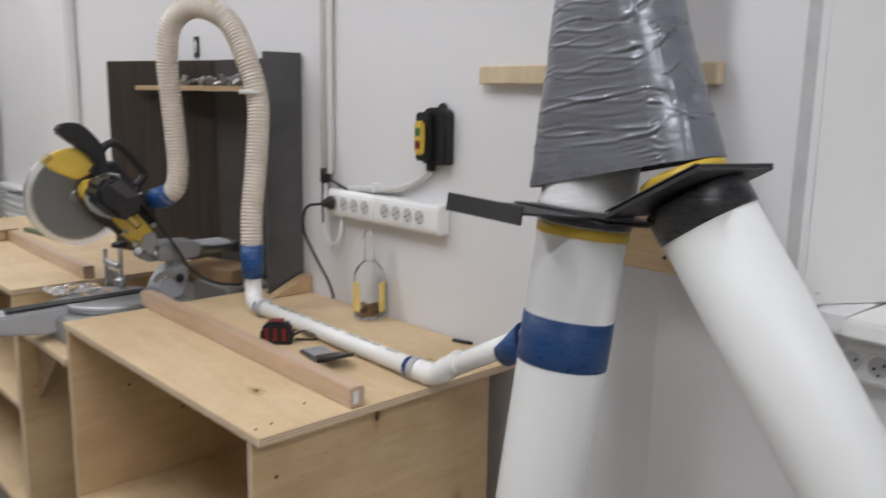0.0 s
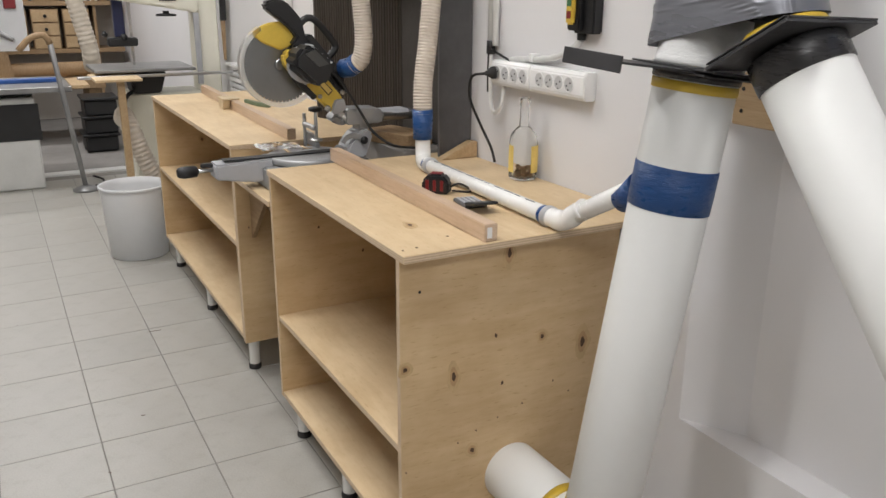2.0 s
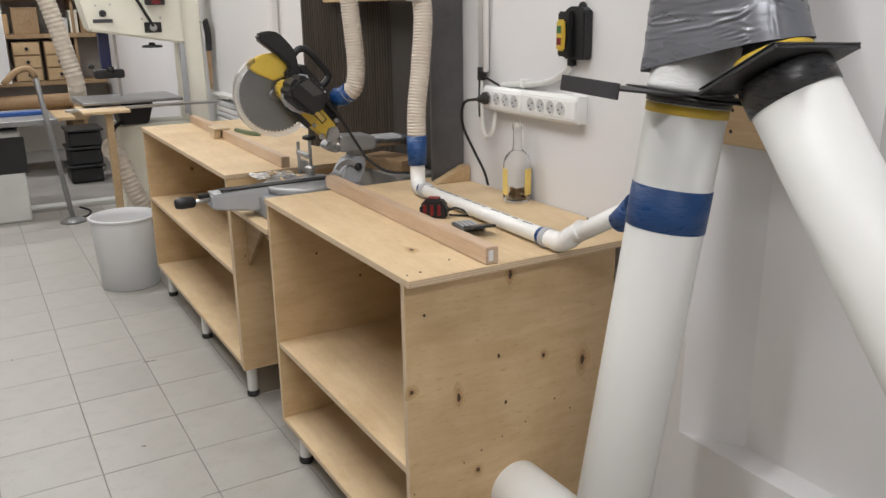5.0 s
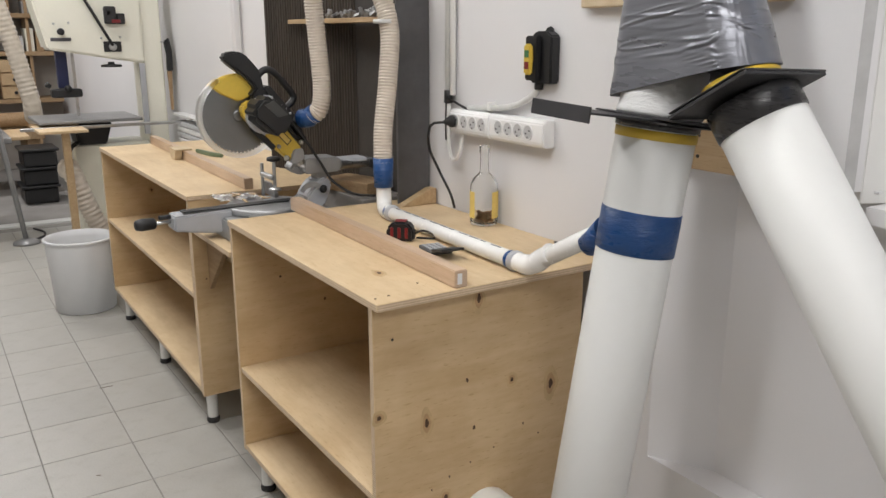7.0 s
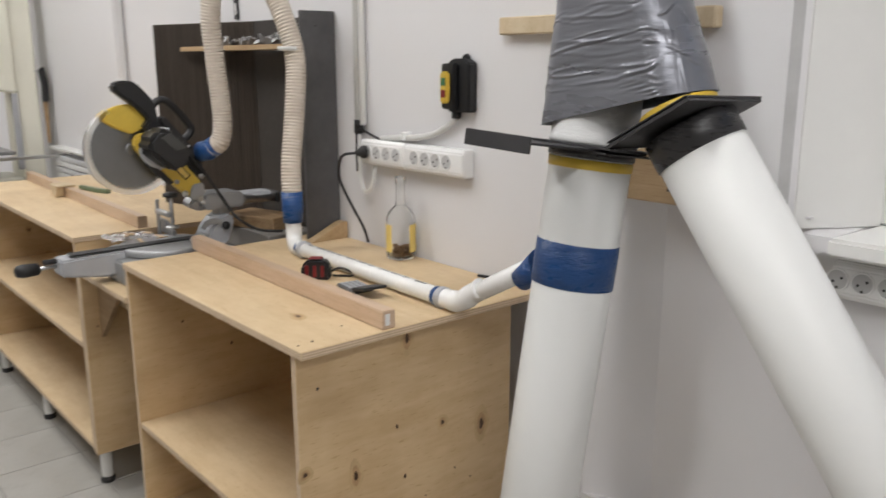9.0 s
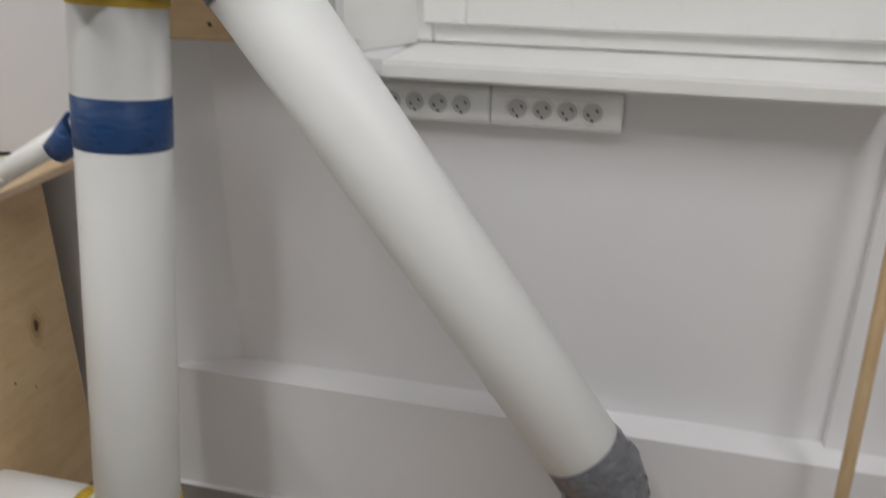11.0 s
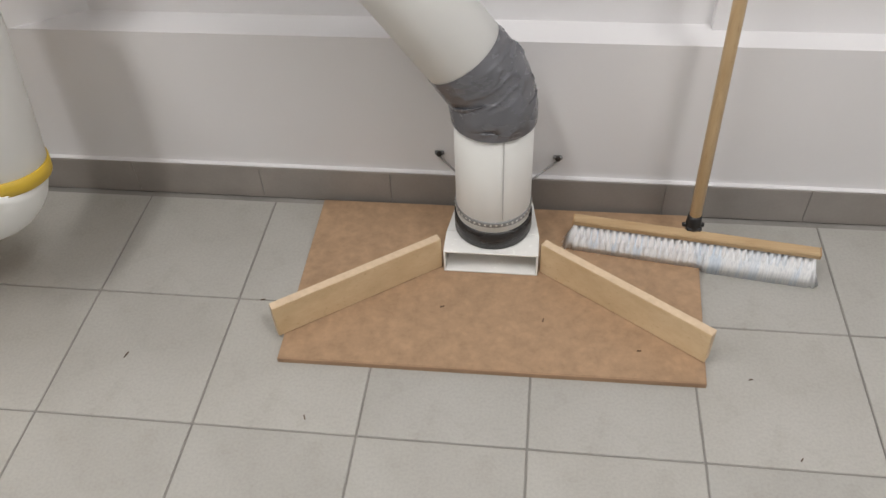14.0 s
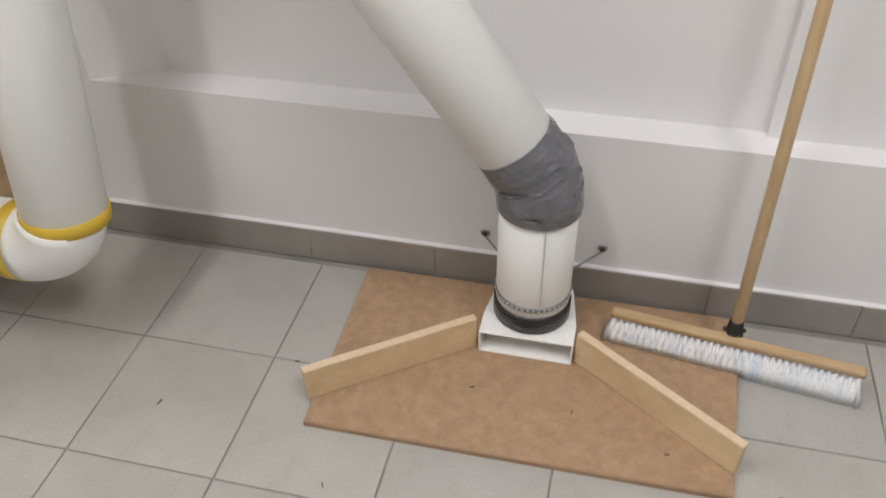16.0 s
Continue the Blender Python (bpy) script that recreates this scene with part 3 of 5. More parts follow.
upright((-2.215, 0.150), (-1.70, 0.300), 0.012, TOP, HZ, FLUTED, "wing_panel", "dark ribbed laminate panel")
upright((-1.70, 0.302), (-1.228, 0.306), 0.012, TOP, HZ, DARKBOARD, "back_panel")
upright((-1.222, 0.205), (-1.214, 0.320), 0.014, TOP, HZ + 0.012, GREYBOARD, "side_panel", "scuffed laminate panel, its light painted as grey")
rb = bmesh.new()
for i in range(34):
    t = (i + 0.5) / 34
    x, y = -2.205 + 0.5 * t, 0.1505 + 0.1456 * t
    box(x - 0.0028, x + 0.0028, y - 0.0028, y + 0.002, TOP + 0.002, HZ - 0.002, 0, None, rb)
part("ribs", rb, FLUTED, hd)
part("shelf", prism([(-2.03, 0.175), (-1.232, 0.195), (-1.232, 0.298), (-1.75, 0.282)], "z", 1.482, 1.498, 0.001), PINE, hd)
part("screw", lathe([(0.003, 0), (0.003, 0.002)], (-1.214, 0.25, 1.55), 8, (1, 0, 0)), SCREW, hd)
jb = bmesh.new()
rnd = random.Random(5)
for i in range(46):
    x, y = rnd.uniform(-1.80, -1.30), rnd.uniform(0.215, 0.262)
    m = Matrix.Translation((x, y, 1.4985 + rnd.uniform(0.006, 0.02))) @ Euler([rnd.uniform(0, 3) for _ in range(3)]).to_matrix().to_4x4()
    if i % 2:
        b2 = rod((-0.02, 0, 0), (0.02, 0, 0), rnd.uniform(0.003, 0.007), 8)
        bmesh.ops.transform(b2, matrix=m, verts=b2.verts)
        join(jb, b2)
    else:
        box(-0.012, 0.012, -0.006, 0.006, -0.006, 0.006, 0.001, m, jb)
solo("hardware_pile", jb, IRON, (-1.55, 0.24, 1.4985), "pile of loose steel clamps and fittings", "hardware", "", "stuff")
wc = thing("wall_clip", (-2.0, WY, 1.64), "small black metal hook plate on the wall", "hook")
part("plate", box(-1.87, -1.84, 0.318, WY, 1.595, 1.665, 0.002), BLACK, wc)
part("slot", box(-1.861, -1.849, 0.3165, 0.3185, 1.61, 1.65, 0.001), PAPER, wc)

# ---- mitre saw ----
sx = -1.52
saw = thing("mitre_saw", (sx, -0.1, 0.795), "yellow and black sliding mitre saw with raised blade", "mitre saw")
base = part("base", prism([(-1.70, -0.25), (-1.62, -0.31), (-1.42, -0.31), (-1.335, -0.25), (-1.335, -0.02), (-1.42, 0.06), (-1.62, 0.06), (-1.70, -0.02)], "z", 0.7955, 0.866, 0.006), ALU, saw, "cast aluminium saw base")
part("turntable", lathe([(0.128, 0), (0.134, 0.005), (0.134, 0.02), (0.128, 0.024)], (sx, -0.145, 0.8665), 40), ALU, base)
part("kerf_plate", box(sx - 0.022, sx + 0.022, -0.43, -0.03, 0.8908, 0.8945, 0.001), BLACK, base)
arm = part("table_arm", prism([(-0.462, 0.835), (-0.462, 0.884), (-0.27, 0.889), (-0.27, 0.82), (-0.33, 0.815)], "x", sx - 0.05, sx + 0.035, 0.006), ALU_GREY, saw, "grey cast mitre arm")
part("lever", box(sx - 0.012, sx + 0.004, -0.50, -0.462, 0.872, 0.886, 0.003), BLACK, arm)
part("lock_rod", rod((sx - 0.01, -0.515, 0.862), (sx - 0.01, -0.46, 0.862), 0.006), STEEL, arm)
part("lock_knob", lathe([(0.010, 0), (0.018, 0.006), (0.020, 0.045), (0.016, 0.062), (0.010, 0.066)], (sx - 0.01, -0.508, 0.862), 18, (0, -1, 0)), BLACK, arm, "black turning knob")
part("bevel_dial", prism(arc(sx - 0.01, 0.845, 0.035, 0, 360, 18)[:-1], "y", -0.345, -0.325, 0.002), BLACK, base)
for a, b in ((-1.715, -1.585), (-1.455, -1.335)):
    part("fence", prism([(a, 0.8912), (b, 0.8912), (b, 0.905), ((a + b) / 2, 0.935), (a, 0.935)] if a < sx else [(a, 0.8912), (b, 0.8912), (b, 0.935), ((a + b) / 2, 0.935), (a, 0.905)], "y", -0.086, -0.072, 0.002), ALU, saw, "cast aluminium saw fence")
# head: silhouettes in the plane of the blade (y, z)
head = part("gear_case", prism([(-0.222, 1.225), (-0.195, 1.240), (-0.145, 1.215), (-0.08, 1.140), (-0.028, 1.075), (-0.020, 1.035), (-0.06, 1.025), (-0.10, 1.06), (-0.19, 1.15), (-0.225, 1.195)], "x", sx + 0.012, sx + 0.055, 0.006), YELLOW, saw, "yellow gear case")
lm_ = Matrix.Translation((sx + 0.056, -0.088, 1.112)) @ Euler((radians(-48), 0, 0)).to_matrix().to_4x4()
part("label", box(-0.0008, 0.001, -0.024, 0.024, -0.011, 0.011, 0, lm_), BLACK, head)
part("label_field", box(0.0012, 0.0018, -0.020, 0.020, -0.008, 0.008, 0, lm_), LABEL_Y, head)
part("brush_cap", prism([(-0.20, 1.165), (-0.165, 1.135), (-0.12, 1.085), (-0.135, 1.075), (-0.205, 1.145)], "x", sx + 0.054, sx + 0.062, 0.002), BLACK, head)
part("trim_plate", prism([(-0.075, 1.03), (-0.055, 1.022), (-0.02, 1.04), (-0.028, 1.075), (-0.06, 1.072)], "x", sx + 0.054, sx + 0.064, 0.003), ALU, head)
for k, (yy, zz, rr_) in enumerate(((-0.05, 1.05, 0.018), (-0.085, 1.045, 0.010), (-0.11, 1.085, 0.007), (-0.03, 1.095, 0.008), (-0.16, 1.13, 0.006))):
    part("bolt", lathe([(rr_, 0), (rr_, 0.006), (rr_ * 0.5, 0.009)], (sx + 0.0545, yy, zz), 14, (1, 0, 0)), STEEL if k % 2 else ALU, head)
ca_, sa_ = math.cos(radians(-42)), math.sin(radians(-42))
mo = [(-0.155 + u * ca_ - v * sa_, 1.190 + u * sa_ + v * ca_) for u, v in ((-0.070, -0.020), (-0.048, -0.046), (0.040, -0.046), (0.062, -0.026), (0.066, 0.022), (0.044, 0.048), (-0.040, 0.050), (-0.068, 0.026))]
mot = part("motor", prism(mo, "x", sx + 0.05, sx + 0.148, 0.013), BLACK, saw, "black faceted motor housing")
for k in range(5):
    u = -0.040 + 0.020 * k
    p = Vector((sx + 0.060, -0.155 + u * ca_ - 0.048 * sa_, 1.190 + u * sa_ + 0.048 * ca_))
    part("vent_rib", rod(p, p + Vector((0.070, 0, 0)), 0.0035, 8), ALU_GREY, mot)
part("top_plate", prism([(-0.155 + u * ca_ - v * sa_, 1.190 + u * sa_ + v * ca_) for u, v in ((-0.050, 0.008), (0.010, 0.008), (0.030, 0.036), (-0.036, 0.040))], "x", sx + 0.1475, sx + 0.151, 0.001), plain("dark_grey_shell", (0.06, 0.06, 0.058), 0.35), mot)
part("motor_collar", lathe([(0.058, 0), (0.061, 0.006), (0.061, 0.02), (0.057, 0.024)], (sx + 0.045, -0.154, 1.189), 30, (1, -0.12, 0.12)), ALU_GREY, saw)
hou = [(-0.195, 1.250), (-0.13, 1.205), (-0.045, 1.10), (-0.005, 1.085), (0.0, 1.10), (-0.075, 1.205), (-0.130, 1.27), (-0.168, 1.285)]
part("upper_housing", prism(hou, "x", sx - 0.005, sx + 0.045, 0.008), BLACK, saw)
part("grip_handle", prism([(-0.274, 1.366), (-0.271, 1.381), (-0.258, 1.389), (-0.226, 1.392), (-0.203, 1.384), (-0.176, 1.356), (-0.153, 1.327), (-0.142, 1.262), (-0.170, 1.262), (-0.184, 1.290), (-0.213, 1.318), (-0.250, 1.345)], "x", sx - 0.002, sx + 0.042, 0.006), BLACK, saw, "black rubber grip handle")
part("trigger", prism([(-0.205, 1.318), (-0.18, 1.298), (-0.168, 1.29), (-0.172, 1.302), (-0.196, 1.324)], "x", sx + 0.012, sx + 0.028, 0.001), ALU_GREY, saw)
part("carry_handle", tube(smooth_path([(sx + 0.02, -0.158, 1.310), (sx + 0.02, -0.140, 1.328), (sx + 0.02, -0.117, 1.332), (sx + 0.02, -0.089, 1.311), (sx + 0.02, -0.042, 1.254), (sx + 0.02, -0.036, 1.236), (sx + 0.02, -0.048, 1.220), (sx + 0.02, -0.085, 1.190)], 0.010), 0.0115, 12), BLACK, saw)
part("head_arm", prism([(-0.150, 1.275), (-0.128, 1.285), (-0.045, 1.185), (-0.015, 1.125), (-0.035, 1.11), (-0.085, 1.175)], "x", sx - 0.004, sx + 0.05, 0.005), BLACK, saw)
# blade and its guard
teeth = []
BC = (-0.220, 1.188)
for k in range(60):
    a = 2 * math.pi * k / 60
    for da, r in ((0, 0.1150), (0.045, 0.1250), (0.066, 0.1245)):
        teeth.append((BC[0] + r * math.cos(-a - da), BC[1] + r * math.sin(-a - da)))
bl = part("blade", prism(teeth, "x", sx - 0.0012, sx + 0.0012, 0), BLADE, saw, "toothed steel circular blade")
part("arbor_washer", lathe([(0.02, 0), (0.02, 0.003), (0.012, 0.004)], (sx + 0.0012, *BC), 24, (1, 0, 0)), BLADE, bl)
og = arc(*BC, 0.134, 58, 133, 14) + [(BC[0] - 0.058, BC[1] + 0.070), (BC[0] + 0.0, BC[1] + 0.045), (BC[0] + 0.04, BC[1] + 0.06)]
part("upper_guard", prism(og, "x", sx - 0.013, sx + 0.013, 0.004), YELLOW, saw, "yellow fixed upper blade guard")
lg = arc(*BC, 0.137, 118, 318, 30) + arc(*BC, 0.122, 318, 118, 30)
part("lower_guard", prism(lg, "x", sx - 0.016, sx + 0.0145, 0.002), glass_mat("clear_guard_plastic", (0.93, 0.95, 0.96), 0.32), saw, "clear plastic lower blade guard")
part("pivot_arm", prism([(-0.065, 1.0), (-0.03, 1.045), (0.01, 1.03), (0.02, 0.988), (-0.03, 0.978)], "x", sx - 0.035, sx + 0.03, 0.006), ALU, saw)
part("pivot_bolt", lathe([(0.016, 0), (0.016, 0.01), (0.008, 0.014)], (sx + 0.03, -0.03, 1.02), 18, (1, 0, 0)), STEEL, saw)
for dx in (-0.03, 0.03):
    part("slide_rail", rod((sx + dx, -0.03, 1.008), (sx + dx, 0.235, 1.000), 0.0155), STEEL, saw)
for dx in (-0.03, 0.03):
    part("rail_sleeve", rod((sx + dx, 0.03, 1.006), (sx + dx, 0.125, 1.0025), 0.020, 24, None, 0.004), ALU, saw)
part("slide_housing", prism([(-0.020, 0.990), (-0.012, 0.982), (0.112, 0.982), (0.118, 0.990), (0.118, 1.022), (0.108, 1.032), (-0.010, 1.036), (-0.020, 1.028)], "x", sx - 0.050, sx + 0.050, 0.008), ALU, saw, "cast aluminium slide housing")
part("rail_guide", box(sx - 0.042, sx + 0.042, 0.1185, 0.232, 0.986, 1.022, 0.010), ALU_GREY, saw)
part("rail_post", box(sx - 0.03, sx + 0.03, 0.035, 0.075, 0.955, 0.988, 0.006), ALU, saw)
part("rail_stop", box(sx - 0.050, sx + 0.050, 0.236, 0.250, 0.982, 1.018, 0.004), BLACK, saw)
part("turret", prism([(-0.025, 0.885), (-0.005, 0.925), (0.025, 0.958), (0.062, 0.965), (0.08, 0.945), (0.065, 0.905), (0.05, 0.867), (-0.015, 0.867)], "x", sx - 0.042, sx + 0.055, 0.007), ALU_GREY, saw, "grey cast tilting support")
part("bevel_lever", lathe([(0.012, 0), (0.014, 0.012), (0.006, 0.02)], (sx + 0.055, 0.04, 0.93), 14, (1, 0, 0)), BLACK, saw)
part("bevel_scale", prism(arc(0.0, 0.905, 0.052, 30, 150, 10) + arc(0.0, 0.905, 0.035, 150, 30, 8), "x", sx + 0.0555, sx + 0.063, 0.001), ALU, saw)
part("dust_port", rod((sx + 0.03, -0.055, 1.165), (sx + 0.055, -0.005, 1.168), 0.021), BLACK, saw)
part("power_cord", tube(smooth_path([(sx + 0.05, -0.10, 1.21), (sx + 0.06, -0.03, 1.12), (sx + 0.075, 0.03, 1.02), (sx + 0.10, 0.06, 0.96), (sx + 0.15, 0.11, 0.92), (sx + 0.198, 0.17, 0.915)], 0.02), 0.0045, 8), BLACK_RUB, saw)
# hold-down clamp on the left of the saw
part("clamp_post", rod((-1.66, -0.10, 0.867), (-1.66, -0.10, 1.005), 0.006), STEEL, saw)
part("clamp_arm", box(-1.668, -1.56, -0.107, -0.092, 0.957, 0.975, 0.004), ALU, saw)
cs = part("clamp_screw", rod((-1.57, -0.09, 0.93), (-1.57, -0.09, 1.02), 0.006), STEEL, saw)
part("clamp_knob", lathe([(0.010, 0), (0.024, 0.004), (0.024, 0.014), (0.012, 0.018)], (-1.57, -0.09, 1.02), 14), BLACK, cs)
part("clamp_foot", lathe([(0.022, 0), (0.022, 0.005), (0.008, 0.01)], (-1.57, -0.09, 0.921), 18), STEEL, cs)
# crumpled clear bag on the turntable
sv = thing("plastic_bag", (-1.60, -0.2, 0.895), "crumpled clear plastic bag lying on the saw table", "plastic bag")
pb = bmesh.new()
grid = [[pb.verts.new((-1.70 + 0.013 * i, -0.28 + 0.013 * j, 0.8965 + 0.014 * abs(noise.noise(Vector((i * 0.55, j * 0.55, 3)))) + 0.006 * abs(noise.noise(Vector((i * 1.3, j * 1.3, 7)))))) for j in range(12)] for i in range(10)]
for i in range(9):
    for j in range(11):
        pb.faces.new((grid[i][j], grid[i + 1][j], grid[i + 1][j + 1], grid[i][j + 1]))
bmesh.ops.solidify(pb, geom=pb.faces[:], thickness=0.0006)
part("film", pb, glass_mat("clear_bag_film", (0.95, 0.95, 0.95), 0.5, 1.15), sv)
rnd = random.Random(9)
for i in range(7):
    x, y = rnd.uniform(-1.66, -1.44), rnd.uniform(-0.25, -0.12)
    part("wood_chip", box(-0.018, 0.018, -0.006, 0.006, 0, 0.003, 0.0005, Matrix.Translation((x, y, 0.8955 + 0.003 * i)) @ Euler((rnd.uniform(-0.2, 0.2), rnd.uniform(-0.2, 0.2), rnd.uniform(0, 3))).to_matrix().to_4x4()), PINE, sv)
solo("green_clamp_tool", prism([(-2.80, -0.005), (-2.65, 0.015), (-2.58, 0.045), (-2.58, 0.06), (-2.67, 0.035), (-2.80, 0.015)], "z", TOP + 0.001, TOP + 0.018, 0.003), plain("dull_green_plastic", (0.15, 0.20, 0.12), 0.5), (-2.7, 0.02, TOP), "dull green plastic hand clamp lying on the bench", "clamp")
bxs = thing("offcut_box", (-1.33, 0.2, TOP), "dusty brown offcuts piled behind the saw", "offcut")
part("block", box(-1.72, -1.34, 0.13, 0.29, 0.7955, 0.90, 0.003), DUSTY, bxs)
part("block", box(-1.62, -1.40, 0.14, 0.26, 0.9005, 0.945, 0.003, Matrix.Translation((-1.5, 0.2, 0)) @ Euler((0, 0, 0.3)).to_matrix().to_4x4() @ Matrix.Translation((1.5, -0.2, 0))), FRESH, bxs)

# ---- hose from saw to the small pipe ----
hs = thing("vacuum_hose", (-1.3, 0.08, 1.0), "beige ribbed vacuum hose looping above the saw", "hose")
HP = smooth_path([(-1.428, -0.006, 1.182), (-1.405, 0.014, 1.206), (-1.398, 0.022, 1.262), (-1.400, 0.020, 1.34), (-1.402, 0.012, 1.45), (-1.395, 0.002, 1.57), (-1.37, 0.01, 1.665), (-1.31, 0.05, 1.705), (-1.235, 0.10, 1.67), (-1.18, 0.12, 1.58), (-1.148, 0.138, 1.456), (-1.133, 0.120, 1.3), (-1.122, 0.096, 1.16), (-1.112, 0.088, 1.06)], 0.0021)
part("ribbed_tube", tube(HP, lambda s: 0.029 + 0.0019 * math.sin(s * 2 * math.pi / 0.0094), 18), HOSE, hs)
part("tape_wrap", tube([(-1.468, -0.022, 1.172), (-1.438, -0.010, 1.177), (-1.415, 0.004, 1.194)], lambda s: 0.0315, 20), BLUE_TAPE, hs, "blue tape wrap")
part("tape_wrap", tube([(-1.1135, 0.089, 1.075), (-1.112, 0.088, 1.03), (-1.11, 0.087, 0.985)], lambda s: 0.0318 - 0.03 * s, 24), BLUE_TAPE, hs, "blue tape wrap")
part("seam_clip", lathe([(0.0325, 0), (0.0325, 0.012)], (-1.155, 0.122, 1.475), 20), CONDUIT, hs)

# ---- small white drain pipe on the bench ----
PR = 0.0205
PZ = TOP + PR + 0.003
sp = thing("drain_pipe", (-0.7, 0.07, TOP), "white plastic drain pipe with grey collars on bench", "pipe")
part("elbow", tube(smooth_path([(-1.11, 0.087, 0.99), (-1.108, 0.087, 0.955), (-1.093, 0.080, 0.930), (-1.062, 0.070, PZ), (-1.025, 0.067, PZ)], 0.008), 0.0235, 24), PVC_SMALL, sp)
part("straight_pipe", rod((-1.03, 0.067, PZ), (-0.370, 0.050, PZ), PR), PVC_SMALL, sp)
for x, y in ((-1.03, 0.067), (-0.402, 0.051)):
    part("collar", lathe([(0.0225, 0), (0.0255, 0.003), (0.0255, 0.016), (0.0225, 0.019)], (x, y, PZ), 26, (1, -0.026, 0)), ALU_GREY, sp, "grey clamp collar")
    part("tape_ring", lathe([(0.0225, 0), (0.0228, 0.012)], (x - 0.013, y, PZ), 26, (1, -0.026, 0)), BLUE_TAPE, sp)
part("elbow", tube(smooth_path([(-0.39, 0.052, PZ), (-0.345, 0.05, PZ + 0.002), (-0.318, 0.05, PZ + 0.012), (-0.29, 0.051, PZ + 0.032), (-0.265, 0.052, PZ + 0.048)], 0.008), lambda s: 0.0235 - 0.001 * math.sin(s * 120), 24), PVC_SMALL, sp, "taped white elbow")
part("riser", rod((-0.30, 0.0505, PZ + 0.024), (-0.075, 0.056, 1.068), PR), PVC_SMALL, sp)
part("tape_wrap", tube([(-0.150, 0.0545, 1.013), (-0.125, 0.055, 1.031), (-0.095, 0.0555, 1.054)], lambda s: 0.026 + 0.15 * s * s * 10, 24), BLUE_TAPE, sp, "blue tape joint")
for i in range(11):
    a = -0.99 + 0.05 * i
    part("print_bar", box(a, a + (0.040 if i % 3 else 0.024), 0.0625 - 0.026 * (a + 1.03), 0.0625 - 0.026 * (a + 1.03) + 0.0028, PZ + PR - 0.0012, PZ + PR + 0.0006, 0), BAR, sp)

# ---- big dust ducts ----
R = 0.0765
VB, VT = Vector((-0.049, -0.042, 0.277)), Vector((-0.011, 0.087, 1.255))
VD = (VT - VB).normalized()
vd = thing("dust_duct", (-0.03, 0, 0.2), "white plastic dust duct rising from the cabinet", "duct")


def on_v(z):
    return VB + VD * ((z - VB.z) / VD.z)


part("riser_pipe", pipe(on_v(0.35), on_v(1.279), R), PVC, vd)
el = [(-0.145, VB.y, VB.z)]
c = Vector((-0.145, VB.y, VB.z + 0.085))
for k in range(9):
    a = radians(-90 + 86 * k / 8)
    el.append((c.x + 0.095 * math.cos(a), VB.y + 0.004 * k / 8, c.z + 0.085 * math.sin(a)))
elb = part("elbow", tube(el, lambda s: R + 0.002, 40), PVC, vd)
part("level_pipe", pipe((-0.392, VB.y - 0.004, VB.z + 0.002), (-0.14, VB.y, VB.z), R), PVC, vd)
part("tape_ring", lathe([(R + 0.0005, 0), (R + 0.0032, 0.001), (R + 0.0032, 0.027), (R + 0.0005, 0.028)], on_v(0.338), 40, VD), YELLOW_TAPE, vd, "yellow tape ring")
part("tape_ring", lathe([(R + 0.0005, 0), (R + 0.0032, 0.001), (R + 0.0032, 0.027), (R + 0.0005, 0.028)], (-0.172, VB.y, VB.z), 40, (1, 0, 0)), YELLOW_TAPE, vd, "yellow tape ring")
for i, h in enumerate((0.0, 0.012, -0.012)):
    part("print_bar", box(-0.185, -0.18, VB.y - R - 0.0006, VB.y - R + 0.004, VB.z + h - 0.004, VB.z + h + 0.004, 0), BAR, vd)
part("tape_band", lathe([(R + 0.0004, 0), (R + 0.002, 0.001), (R + 0.0023, 0.04), (R + 0.002, 0.083), (R + 0.0004, 0.084)], on_v(1.029), 48, VD + Vector((-0.0, 0.0, 0))), BLUE_TAPE, vd, "wide blue tape band")
part("tape_ring", lathe([(R + 0.0005, 0), (R + 0.0022, 0.001), (R + 0.0022, 0.017), (R + 0.0005, 0.018)], on_v(1.249), 40, VD), YELLOW_TAPE, vd, "yellow tape ring")
part("tape_ring", lathe([(R + 0.0005, 0), (R + 0.0042, 0.001), (R + 0.0042, 0.014), (R + 0.0005, 0.015)], on_v(1.2685), 40, VD), BLACK_TAPE, vd, "black tape ring")

bg = thing("blast_gate", (0.0, 0.08, 1.30), "black sliding blast gate on a duct", "blast gate", "blast gates")
g1 = Matrix((Vector((1, 0, -VD.x / VD.z)).normalized(), VD.cross(Vector((1, 0, -VD.x / VD.z)).normalized()), VD)).transposed().to_4x4()
g1.translation = on_v(1.286)
part("lower_plate", box(-0.088, 0.098, -0.085, 0.085, -0.006, -0.0025, 0.0008, g1), GATE, bg)
part("upper_plate", box(-0.088, 0.118, -0.085, 0.085, 0.0025, 0.006, 0.0008, g1), GATE, bg)
sl = part("slider", box(-0.083, 0.072, -0.244, 0.07, -0.002, 0.002, 0.0005, g1), GATE, bg)
part("pull_lip", box(-0.083, 0.072, -0.2485, -0.2445, -0.017, 0.011, 0.0008, g1), GATE, sl)

# right-hand duct, slanting to the floor nozzle
DT, DB = Vector((0.175, 0.108, 1.343)), Vector((0.776, 0.193, 0.440))
DD = (DB - DT).normalized()
dd = thing("dust_duct", (0.5, 0.15, 0.9), "white plastic dust duct slanting to the floor", "duct")
part("pipe", pipe(DT + DD * 0.03, DB, R), PVC, dd)
part("collar_tape", lathe([(R + 0.0006, 0.008), (R + 0.003, 0.01), (R + 0.0034, 0.03), (R + 0.003, 0.058), (R + 0.0006, 0.06)], DT, 44, DD), BLACK_TAPE, dd, "black tape collar")
